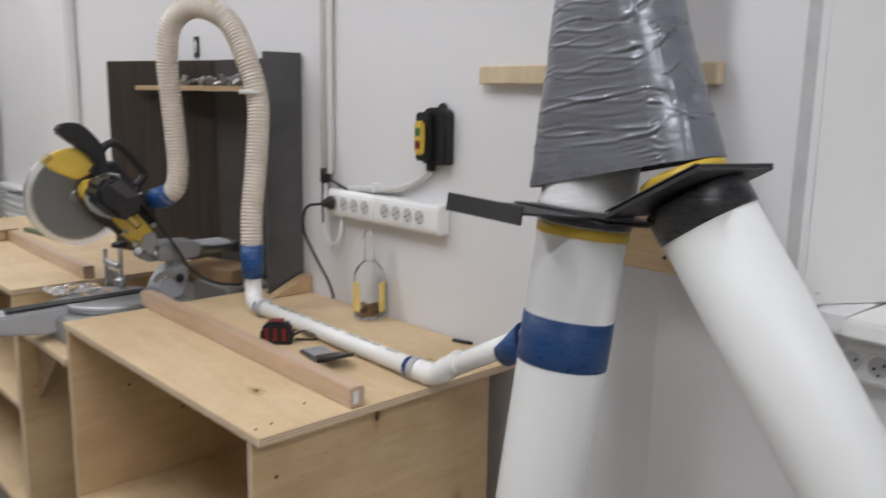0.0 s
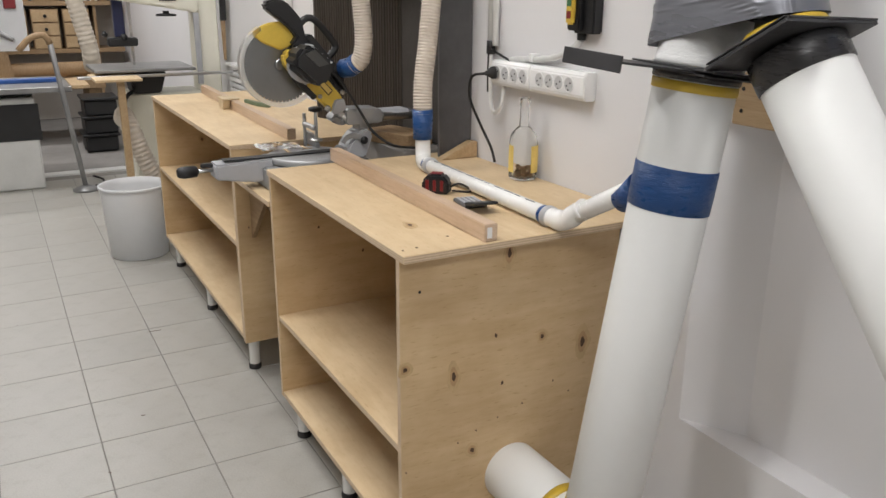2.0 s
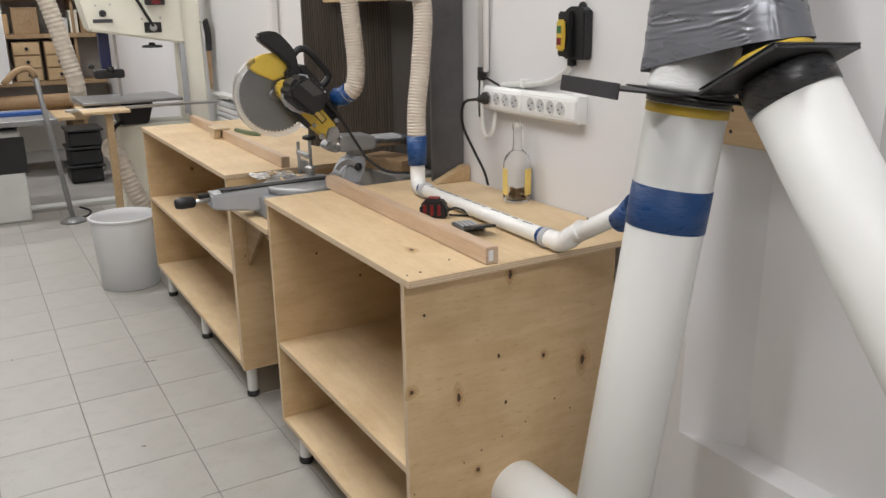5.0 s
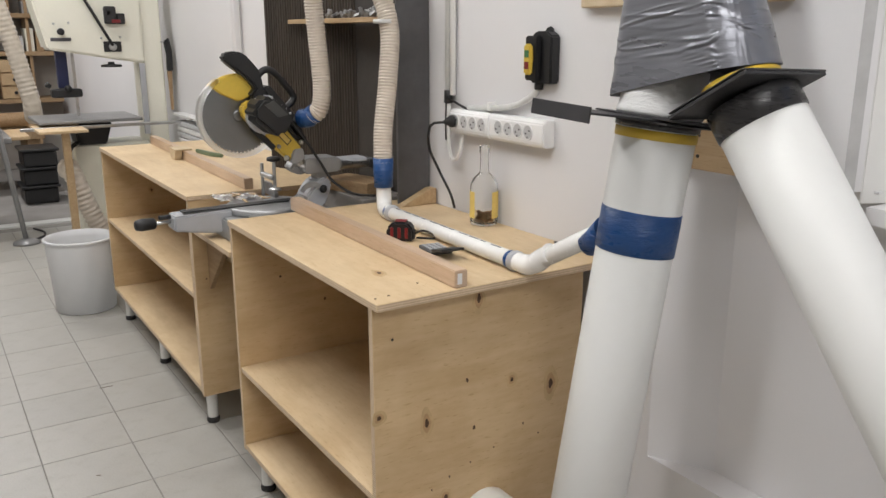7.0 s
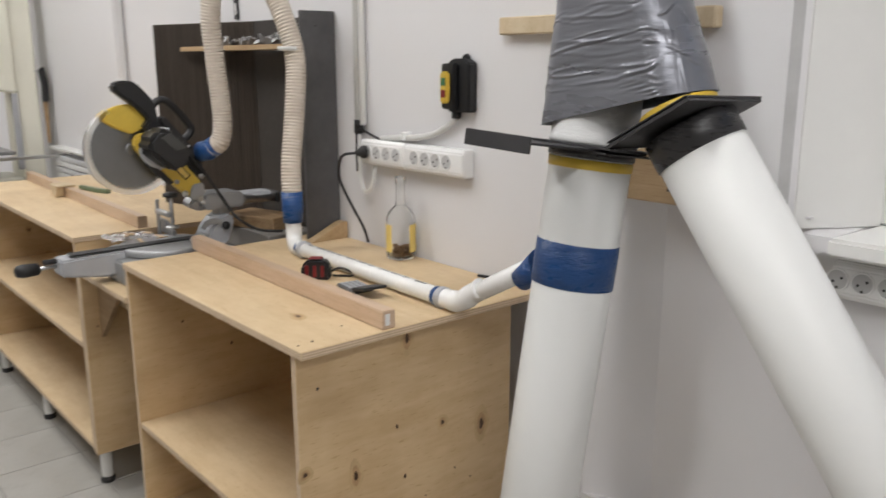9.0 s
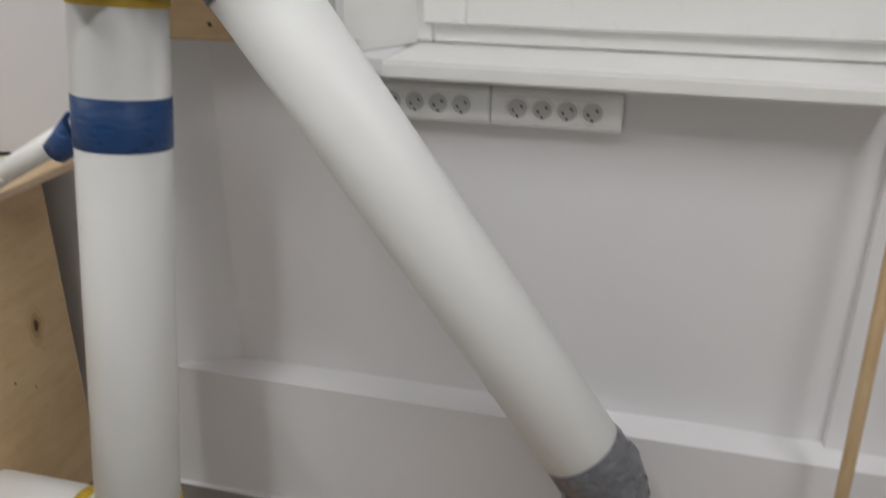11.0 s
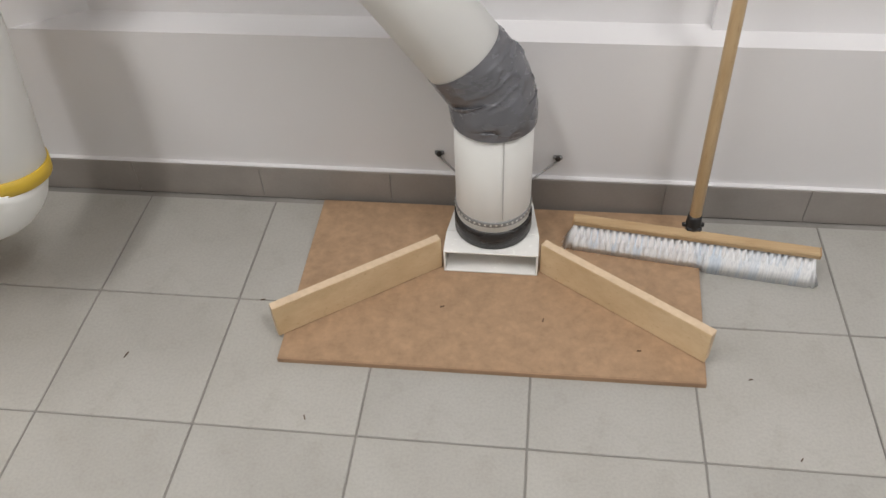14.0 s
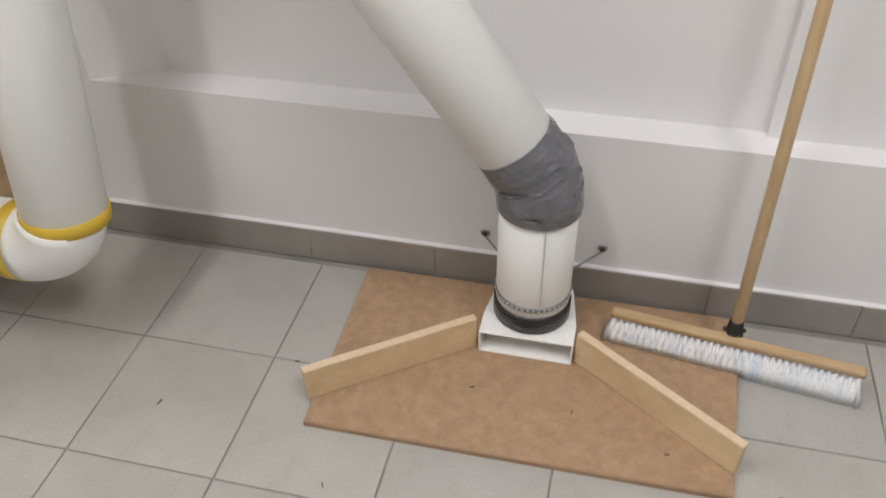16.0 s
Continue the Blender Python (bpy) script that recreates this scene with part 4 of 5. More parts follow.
g2 = thing("blast_gate", tuple(DT), "black square blast gate plate on slanting duct", "blast gate", "blast gates")
gu, gv = Vector((0.160, -0.007, 0.088)), Vector((-0.003, 0.204, -0.016))
gn = gu.cross(gv).normalized()
gu.normalize()
gv = gn.cross(gu)
gm = Matrix((gu, gv, gn)).transposed().to_4x4()
gm.translation = Vector((0.178, 0.094, 1.344))
part("plate", box(-0.090, 0.090, -0.098, 0.098, -0.006, 0.0, 0.001, gm), GATE, g2)
part("plate", box(-0.090, 0.084, -0.094, 0.094, 0.004, 0.007, 0.001, gm), GATE, g2)
part("slider", box(-0.084, 0.091, -0.09, 0.099, 0.0002, 0.0038, 0.0005, gm), GATE, g2)
part("tape_ring", lathe([(R - 0.012, 0.0), (R - 0.009, 0.001), (R - 0.009, 0.015), (R - 0.012, 0.016)], gm @ Vector((0.0, 0, 0.0095)), 40, gn), YELLOW_TAPE, g2, "yellow tape ring")

# taped hood that joins both ducts
hood = thing("duct_reducer", (0.05, 0.1, 1.33), "wrinkled silver duct tape cone joining two ducts", "duct reducer")
part("foil_collar", lathe([(R + 0.004, 0), (R + 0.007, 0.006), (R + 0.004, 0.014), (R + 0.003, 0.03), (R + 0.001, 0.09)], on_v(1.2925), 44, VD), FOAM, hood, "white foil sealed collar")
loops = []
rn = random.Random(3)
NS = 132
# creases of the tape: angle, half-length in angle, height, slope, depth, half-width
creases = [(rn.uniform(3.7, 5.2), rn.uniform(0.25, 0.7), 1.39 + 0.0095 * i + rn.uniform(-0.008, 0.008), rn.uniform(0.004, 0.03), rn.uniform(0.0009, 0.002), rn.uniform(0.0016, 0.0028)) for i in range(50)]
creases += [(rn.uniform(5.0, 6.1), rn.uniform(0.10, 0.32), 1.40 + 0.016 * i + rn.uniform(-0.01, 0.01), rn.uniform(-0.12, 0.12), rn.uniform(0.0022, 0.004), rn.uniform(0.002, 0.0035)) for i in range(24)]
uprights = [(rn.uniform(4.9, 6.1), 0.016 + 0.02 * rn.random(), 1.40 + 0.03 * i, rn.uniform(-0.8, 0.8), rn.uniform(0.002, 0.0045), rn.uniform(0.02, 0.035)) for i in range(12)]


def crease(a, z):
    """How far the tape skin stands out at angle a and height z."""
    d = 0.0
    for ca, cw, ch, sl, dep, w in creases:
        if abs(a - ca) < cw:
            off = (z - ch - sl * (a - ca) - 0.004 * math.sin((a - ca) * 9 + ch * 300)) / w
            if -4 < off < 4:
                d += dep * (math.exp(-off * off) - 0.5 * math.exp(-(off + 1.5) ** 2)) * (1 - ((a - ca) / cw) ** 2)
    for ca, cw, ch, sl, dep, w in uprights:
        if abs(z - ch) < w:
            off = (a - ca - sl * (z - ch)) / cw
            if -3 < off < 3:
                d += dep * (math.exp(-off * off) - 0.5 * math.exp(-(off + 1.4) ** 2)) * (1 - ((z - ch) / w) ** 2)
    return d


for k in range(380):
    t = k / 379
    h = 1.326 + 0.56 * t
    s = max(0.0, 1 - t / 0.74)
    half = 0.086 * s                      # spread of the two branches
    cx, cy = 0.056 * s + 0.018 * (1 - s), 0.098
    rr = 0.084 - 0.004 * (1 - s)
    loop = []
    for i in range(NS):
        a = 2 * math.pi * i / NS
        px = cx + half * (1 if math.cos(a) > 0 else -1) * min(1, abs(math.cos(a)) * 3) + rr * math.cos(a)
        py = cy + rr * math.sin(a) * (1 + 0.02 * math.sin(5 * a))
        slant = 0.225 * (px + 0.10) * max(0, 1 - t * 1.6)
        fold = crease(a, h + slant) + 0.0005 * noise.noise(Vector((px * 9, py * 9, h * 90))) + 0.0022 * noise.noise(Vector((px * 12 + 5, py * 12, h * 16)))
        loop.append((px + fold * math.cos(a), py + fold * math.sin(a), h + slant))
    loops.append(loop)
part("tape_cone", rings(bmesh.new(), loops, False), DUCT, hood, "wrinkled silver duct tape skin")
part("upper_pipe", pipe((0.018, 0.098, 1.85), (0.018, 0.098, 3.0), R), PVC, hood)
part("inner_cone", rings(bmesh.new(), [[(0.055 + (0.165 - 0.001 * k) * math.cos(a) * 0.82, 0.098 + 0.080 * math.sin(a), 1.345 + 0.05 * k + 0.24 * (0.155 + 0.16 * math.cos(a))) for a in (2 * math.pi * i / 40 for i in range(40))] for k in range(2)], True), BLACK_TAPE, hood)

# lower end: duct-taped bend, stub, flat floor nozzle
SX, SY = 0.808, 0.188
fn = thing("floor_nozzle", (SX, SY, 0.01), "white floor dust nozzle with grey taped bend", "dust nozzle")
bp = smooth_path([DB - DD * 0.046, DB - DD * 0.01, DB + DD * 0.035, (SX - 0.003, SY, 0.375), (SX, SY, 0.365), (SX, SY, 0.343)], 0.0028)
bnd = tube(bp, lambda s: R + 0.0006 + 0.003 * min(1, s / 0.03) + 0.001 * math.exp(-((s - 0.12) / 0.05) ** 2), 132, None, False)
bnd.normal_update()
moved = {}
for v in bnd.verts:
    q = v.co.copy()
    fade = min(1, max(0, (q - DB + DD * 0.046).dot(DD) / 0.03)) * min(1, max(0, (q.z - 0.345) / 0.02))
    w = Vector((q.x * 10 + q.z * 6, q.y * 10, q.z * 38 - q.x * 22))       # wrinkles run aslant round the bend
    warp = 0.6 * noise.noise(q * 22)
    ridge = max(0.0, 1 - abs(noise.noise(w + Vector((warp, warp, 0)))) * 6.0) ** 2
    gather = 0.35 + 0.65 * max(0, min(1, (q.x - SX + 0.07) / 0.09))         # deeper on the outer curve
    moved[v] = q + v.normal * fade * (0.0042 * ridge * gather + 0.003 * noise.noise(q * 20) - 0.0005)
for v, q in moved.items():
    v.co = q
part("taped_bend", bnd, DUCT_DK, fn, "wrinkled grey duct tape bend")
part("stub_pipe", pipe((SX, SY, 0.085), (SX, SY, 0.355), R - 0.001), PVC, fn)
part("tape_ring", lathe([(R + 0.0003, 0.0), (R + 0.003, 0.002), (R + 0.003, 0.042), (R + 0.0003, 0.044)], (SX, SY, 0.0705), 44), BLACK_TAPE, fn, "black tape ring")
ps = part("perforated_strap", lathe([(R - 0.0005, 0.0), (R + 0.0012, 0.0005), (R + 0.0012, 0.0115), (R - 0.0005, 0.012)], (SX, SY, 0.130), 48), IRON, fn, "perforated steel strap")
for i in range(44):
    a = 2 * math.pi * i / 44
    p = Vector((SX + (R + 0.001) * math.cos(a), SY + (R + 0.001) * math.sin(a), 0.136))
    part("hole", rod(p, p + Vector((math.cos(a), math.sin(a), 0)) * 0.0008, 0.0024, 6), PAPER, ps)
part("seam", box(SX + 0.0225, SX + 0.0238, SY - R + 0.0020, SY - R + 0.006, 0.15, 0.342, 0), SOCKET_IN, fn)
# flat box, open to the front
NW0, NW1, NY0, NY1, NZ0, NZ1 = 0.713, 0.905, 0.098, 0.262, 0.0125, 0.070
shell = box(NW0, NW1, NY0, NY0 + 0.06, NZ1 - 0.004, NZ1, 0.001)
box(NW0, NW1, NY0, NY0 + 0.06, NZ0, NZ0 + 0.004, 0.001, None, shell)
box(NW0, NW0 + 0.004, NY0, NY0 + 0.06, NZ0 + 0.0041, NZ1 - 0.0041, 0.001, None, shell)
box(NW1 - 0.004, NW1, NY0, NY0 + 0.06, NZ0 + 0.0041, NZ1 - 0.0041, 0.001, None, shell)
part("mouth", shell, PVC_SMALL, fn)
part("adapter", prism([(NW0 + 0.0005, NY0 + 0.0605), (NW1 - 0.0005, NY0 + 0.0605), (SX + 0.08, NY1), (SX - 0.08, NY1)], "z", NZ0, NZ1, 0.002), PVC_SMALL, fn)
part("socket", lathe([(R - 0.002, 0), (R - 0.002, 0.02)], (SX, SY, 0.0672), 44), PVC_SMALL, fn)
for x, ex in ((0.683, 0.745), (0.936, 0.872)):
    an = thing("wire_anchor", (x, 0.31, 0.14), "small dark metal bracket fixed to the wall", "anchor", "wall anchors")
    part("bracket", box(x - 0.010, x + 0.010, 0.317, 0.3245, 0.140, 0.150, 0.002), IRON, an)
    part("bolt", lathe([(0.006, 0), (0.006, 0.006), (0.003, 0.008)], (x, 0.317, 0.147), 8, (0, -1, 0)), SCREW, an)
    part("wire", rod((x, 0.314, 0.142), (ex, 0.262, 0.118), 0.0022, 8), IRON, an)

# hardboard sheet and the two guide boards
sheet = thing("hardboard_sheet", (0.82, 0.08, 0), "brown hardboard sheet lying on the floor", "board")
part("sheet", prism([(0.421, -0.150), (1.217, -0.143), (1.243, 0.304), (0.416, 0.300)], "z", 0.0006, 0.012, 0.001), [MDF], sheet)
part("front_edge", prism([(0.421, -0.1525), (1.217, -0.1455), (1.217, -0.1435), (0.421, -0.1505)], "z", 0.0006, 0.0115, 0), MDF_EDGE, sheet)
for (ax, ay), (bx, by) in (((0.412, -0.100), (0.708, 0.110)), ((1.217, -0.098), (0.909, 0.110))):
    gd = thing("guide_board", ((ax + bx) / 2, (ay + by) / 2, 0.012), "birch plywood guide board standing on its edge", "guide board", "nozzle guides")
    d = Vector((bx - ax, by - ay, 0))
    n = Vector((-d.y, d.x, 0)).normalized() * 0.018
    if n.y < 0:
        n = -n
    o = [(ax, ay), (bx, by), (bx + n.x, by + n.y), (ax + n.x, ay + n.y)]
    bmx = prism(o, "z", 0.0125, 0.092, 0.001)
    for f in bmx.faces:
        if f.normal.z > 0.7 or abs(f.normal.dot(d.normalized())) > 0.7:
            f.material_index = 1
    part("board", bmx, [PLY, PLY_EDGE], gd)

# ---- broom ----
br = thing("broom", (1.2, 0.16, 0), "wide push broom with white and bluish bristles", "broom")
ba, bb = Vector((0.974, 0.203, 0.072)), Vector((1.452, 0.138, 0.072))
bd = (bb - ba).normalized()
bn = Vector((-bd.y, bd.x, 0))
hm = Matrix((bd, bn, Vector((0, 0, 1)))).transposed().to_4x4()
hm.translation = (ba + bb) / 2
hm = hm @ Euler((radians(8), 0, 0)).to_matrix().to_4x4()
L2 = (bb - ba).length / 2
part("head", box(-L2, L2, -0.011, 0.011, 0.0, 0.016, 0.003, hm), PINE, br, "pale wooden broom head")
for e in (-L2, L2):
    part("head_end", box(e - 0.0012, e + 0.0012, -0.0105, 0.0105, 0.0005, 0.0155, 0.0008, hm), KNOT_RING, br, "dark end grain")
rnd = random.Random(4)


def tuft_mesh(name, mat_, lean, seed):
    """One tuft of bristles: bundled at the head, fanned out and ragged near the floor."""
    rt = random.Random(seed)
    bm = bmesh.new()
    loops = []
    for z, hx, y0, y1 in ((0.002, 0.0032, -0.0085, 0.0055), (-0.012, 0.0045, -0.013, 0.006), (-0.028, 0.0060, -0.019, 0.008), (-0.045, 0.0068, -0.024, 0.010), (-0.0700, 0.0073, -0.030, 0.012)):
        sq = 0.35 + 0.65 * max(0, 1 + z / 0.05)                              # the fan grows squarer towards the floor
        loops.append([(hx * math.copysign(abs(math.cos(a)) ** sq, math.cos(a)) + lean * max(0, -z / 0.07) ** 1.4,
                       (y0 + y1) / 2 + (y1 - y0) / 2 * math.copysign(abs(math.sin(a)) ** sq, math.sin(a)), z) for a in (2 * math.pi * (k + 0.5) / 12 for k in range(12))])
    rings(bm, loops, True)
    for k in range(44):
        a = rt.uniform(3.14, 6.28) if k % 4 else rt.uniform(0, 3.14)
        r = rt.uniform(0.85, 1.12)
        top = Vector((0.0030 * math.cos(a), 0.0055 * math.sin(a), 0.0))
        mid = Vector((0.0060 * r * math.cos(a) + lean * 0.35, -0.006 + 0.0150 * r * math.sin(a), -0.032))
        low = Vector((0.0105 * r * math.cos(a) + lean * rt.uniform(0.8, 1.5), -0.010 + 0.0220 * r * math.sin(a), -0.0720 + rt.uniform(-0.002, 0.003)))
        tube([top, mid, low], 0.00055, 4, bm)
    me = bpy.data.meshes.new(name)
    bm.to_mesh(me)
    bm.free()
    me.materials.append(mat_)
    return me


mass = []
for k in range(121):
    x = -L2 + 0.004 + (2 * L2 - 0.008) * k / 120
    on_sheet = (hm @ Vector((x, 0, 0))).x < 1.245
    jag, low = 0.0012 * noise.noise(Vector((k * 0.9, 0, 0))), -0.0555 if on_sheet else -0.0680
    mass.append([hm @ Vector((x, y + jag, z)) for y, z in ((-0.006, -0.012), (-0.0150, -0.022), (-0.0225, -0.030), (-0.0275, -0.040), (-0.031, low), (0.010, low), (0.007, -0.03), (0.003, -0.012))])
part("bristle_mass", rings(bmesh.new(), mass, True), STREAK, br, "matted white and bluish bristles")
NT = 37
plain_tufts = [tuft_mesh("bristle_tuft", BRISTLE, 0.0, k) for k in range(3)]
blue_tufts = [tuft_mesh("bristle_tuft", BRISTLE_B, 0.0, 7 + k) for k in range(3)]
end_tufts = [tuft_mesh("bristle_tuft", BRISTLE, s * e, 20 + k) for k, (s, e) in enumerate(((-1, 0.012), (-1, 0.005), (1, 0.004), (1, 0.010)))]
for k in range(NT):
    x = -L2 + 0.008 + (2 * L2 - 0.016) * k / (NT - 1)
    me = end_tufts[{0: 0, 1: 1, NT - 2: 2, NT - 1: 3}[k]] if k in (0, 1, NT - 2, NT - 1) else (blue_tufts if k in (19, 20, 22, 27, 28, 30, 31, 32) else plain_tufts)[k % 3]
    ob = new("bristle_tuft", me)
    ob.parent = br
    on_sheet = (hm @ Vector((x, 0, 0))).x < 1.245
    ob.matrix_local = Matrix.Translation(-ORIGIN[br]) @ hm @ Matrix.Translation((x, 0, 0.0)) @ Matrix.Diagonal((1, 1, 0.77 if on_sheet else 0.94, 1))
HB, HT = Vector((1.212, 0.188, 0.105)), Vector((1.208, 0.320, 1.345))
part("handle", rod(HB, HT - Vector((0, 0.012, 0)), 0.0118), STICK, br, "varnished round wooden handle")
hk = part("socket", lathe([(0.0145, -0.02), (0.0155, 0.0), (0.0145, 0.012), (0.013, 0.020)], HB - Vector((0, 0, 0.006)), 20, HT - HB), BLACK, br, "black plastic handle socket")
part("wing_screw", rod(HB + Vector((-0.022, 0, -0.012)), HB + Vector((0.021, 0, -0.010)), 0.005, 10), BLACK, hk)
part("bracket", box(1.198, 1.228, 0.172, 0.202, 0.087, 0.096, 0.003), BLACK, br)


# ---- sockets, switch, cables ----
def socket_strip(x0, x1, y, z0, z1, depth, holes, label, plug=None):
    """A wall socket strip: a bevelled body with flat grey discs painting shaded round recesses, each with two contact
    holes.
    """
    th = thing("socket_strip", ((x0 + x1) / 2, y, (z0 + z1) / 2), label, "socket", "wall socket strips")
    yf = y - depth
    h = (z1 - z0) / 2
    zc = (z0 + z1) / 2
    body = part("body", prism([(y, z0), (y, z1), (yf + 0.008, z1), (yf, z1 - 0.010), (yf, z0 + 0.012), (yf + 0.008, z0)], "x", x0, x1, 0.003), SOCKET, th)
    for hx in holes:
        oc = part("outlet", lathe([(0.0215, 0.0), (0.0215, 0.0022), (0.0195, 0.0022), (0.0180, 0.0006)], (hx, yf - 0.0001, zc + 0.002), 28, (0, -1, 0)), SOCKET, th)
        part("recess", lathe([(0.0178, 0), (0.0178, 0.0009)], (hx, yf - 0.0002, zc + 0.002), 24, (0, -1, 0)), SOCKET_IN, oc)
        for s in (-1, 1):
            part("contact_hole", lathe([(0.0027, 0), (0.0027, 0.0005)], (hx + s * 0.0075, yf - 0.0011, zc + 0.002 + s * 0.004), 10, (0, -1, 0)), BLACK, oc)
        part("earth_pin", rod((hx, yf - 0.001, zc - 0.012), (hx, yf - 0.0025, zc - 0.012), 0.0026, 8), SCREW, oc)
    return th


socket_strip(-1.040, -0.832, WY, 1.148, 1.222, 0.042, [-1.006 + 0.046 * i for i in range(4)], "white four-way wall socket strip with black plug")
socket_strip(-0.830, -0.585, WY, 1.148, 1.222, 0.042, [-0.785 + 0.045 * i for i in range(4)], "white four-way wall socket strip above the bench")
socket_strip(0.330, 0.529, 0.405, 1.020, 1.090, 0.038, [0.343 + 0.0445 * i for i in range(4)], "white four-way socket strip under window sill")
socket_strip(0.531, 0.765, 0.405, 1.020, 1.090, 0.038, [0.580 + 0.0447 * i for i in range(4)], "white four-way socket strip under window sill")

pc = thing("power_cable", (-1.06, 0.25, 1.0), "black power cable plugged into the socket strip", "cable")
part("plug", lathe([(0.014, 0), (0.0185, 0.002), (0.0185, 0.014), (0.012, 0.022), (0.0055, 0.034)], (-1.006, 0.281, 1.187), 18, (-0.35, -1, -0.1)), BLACK_RUB, pc)
part("cord", tube(smooth_path([(-1.017, 0.250, 1.184), (-1.055, 0.226, 1.172), (-1.105, 0.25, 1.10), (-1.10, 0.285, 1.02), (-1.065, 0.305, 0.95), (-1.05, 0.312, TOP + 0.006)], 0.015), 0.0042, 10), BLACK_RUB, pc)

cd = thing("switch_conduit", (-1.09, 0.31, 1.2), "grey flexible conduit from ceiling to switch", "conduit")
part("tube", rod((-1.088, 0.312, 1.26), (-1.088, 0.312, 2.98), 0.0105), CONDUIT, cd)
part("tube", rod((-1.062, 0.312, 1.26), (-1.062, 0.312, 2.98), 0.0095), UPVC, cd)
part("tape_tie", rod((-1.082, 0.308, 1.235), (-1.08, 0.308, 1.275), 0.014, 14), BLACK_TAPE, cd)
part("tail_wire", tube(smooth_path([(-1.08, 0.308, 1.24), (-1.078, 0.306, 1.17), (-1.07, 0.305, 1.09), (-1.04, 0.30, 1.06), (-1.005, 0.30, 1.085), (-0.998, 0.305, 1.145)], 0.02), 0.006, 10), UPVC, cd)
part("black_wire", tube(smooth_path([(-1.082, 0.304, 1.25), (-1.05, 0.302, 1.245), (-0.99, 0.305, 1.228), (-0.965, 0.306, 1.224)], 0.02), 0.0038, 8), BLACK_RUB, cd)
part("black_wire", tube([(-1.083, 0.303, 1.25), (-1.085, 0.302, 1.18), (-1.084, 0.303, 1.12)], 0.0045, 8), BLACK_RUB, cd)
part("flexible_tube", tube(smooth_path([(-0.97, 0.310, 1.226), (-0.90, 0.311, 1.233), (-0.82, 0.311, 1.238), (-0.74, 0.311, 1.252), (-0.675, 0.311, 1.278), (-0.642, 0.311, 1.302)], 0.004), lambda s: 0.0085 + 0.0008 * math.sin(s * 1400), 12), CONDUIT, cd)
part("clip", box(-0.862, -0.848, 0.298, WY, 1.228, 1.252, 0.002), UPVC, cd)

sw = thing("machine_switch", (-0.63, 0.30, 1.32), "black machine switch box with yellow rocker cover", "switch")
part("back_plate", prism([(-0.658, 1.318), (-0.575, 1.318), (-0.575, 1.44), (-0.595, 1.452), (-0.638, 1.452), (-0.658, 1.44)], "y", 0.293, WY, 0.004), BLACK, sw)
part("hang_eye", lathe([(0.012, 0), (0.014, 0.004), (0.012, 0.01)], (-0.605, 0.318, 1.450), 16, (0, -1, 0)), BLACK, sw)
part("bezel", prism([(-0.664, 1.325), (-0.612, 1.325), (-0.612, 1.44), (-0.664, 1.44)], "y", 0.277, 0.2925, 0.004), BLACK, sw)
cvr = part("cover", prism([(-0.655, 1.34), (-0.625, 1.34), (-0.622, 1.38), (-0.625, 1.42), (-0.655, 1.42)], "y", 0.264, 0.2765, 0.005), YELLOW, sw, "yellow flip cover")
part("start_button", box(-0.648, -0.630, 0.2625, 0.2642, 1.385, 1.404, 0.001), GREEN, cvr)
part("stop_button", box(-0.648, -0.630, 0.2625, 0.2642, 1.355, 1.374, 0.001), RED, cvr)
part("gland", rod((-0.642, 0.311, 1.300), (-0.642, 0.311, 1.3175), 0.012, 14), BLACK, sw)

# wooden batten and block on the wall
bt = thing("wall_batten", (-0.19, 0.31, 1.52), "bare pine batten screwed to the wall", "batten")
part("batten", box(-0.475, 0.10, 0.297, WY, 1.506, 1.546, 0.003), RAW, bt)
wb = thing("wood_block", (-0.04, 0.31, 1.2), "pale wooden mounting block with two screws", "block")
part("block", box(-0.108, 0.11, 0.300, WY, 1.1605, 1.268, 0.003), PINE, wb)
for x, z in ((-0.085, 1.235), (-0.085, 1.19), (0.02, 1.19)):
    part("screw_head", lathe([(0.0045, 0), (0.0035, 0.0014)], (x, 0.3, z), 10, (0, -1, 0)), SCREW, wb)

# ---- small things on the bench ----
bo = thing("glass_bottle", (-0.836, 0.274, TOP), "clear glass bottle with yellow labels, coins inside", "bottle")
bx_, by_ = -0.836, 0.274
prof = [(0.004, 0.004), (0.033, 0.0005), (0.040, 0.003), (0.0415, 0.012), (0.0415, 0.108), (0.040, 0.122), (0.033, 0.137), (0.021, 0.149), (0.0145, 0.155), (0.013, 0.175), (0.0128, 0.212), (0.0152, 0.214), (0.0152, 0.232), (0.013, 0.234),
        (0.0112, 0.232), (0.0108, 0.18), (0.0125, 0.157), (0.024, 0.141), (0.0368, 0.121), (0.0393, 0.104), (0.0393, 0.014), (0.033, 0.008), (0.004, 0.010)]
part("body", lathe(prof, (bx_, by_, TOP + 0.0006), 36), BOTTLE_GLASS, bo, "clear glass bottle body")
for a0, a1 in ((-140, -76), (-2, 62)):
    lp = []
    for z in (TOP + 0.024, TOP + 0.102):
        lp.append([(bx_ + r * math.cos(radians(a)), by_ + r * math.sin(radians(a)), z) for r, seq in ((0.0424, range(12)), (0.0419, range(11, -1, -1))) for a in (a0 + (a1 - a0) * k / 11 for k in seq)])
    part("paper_label", rings(bmesh.new(), lp, True, False), LABEL_Y, bo, "yellow paper label")
rnd = random.Random(2)
cb = bmesh.new()
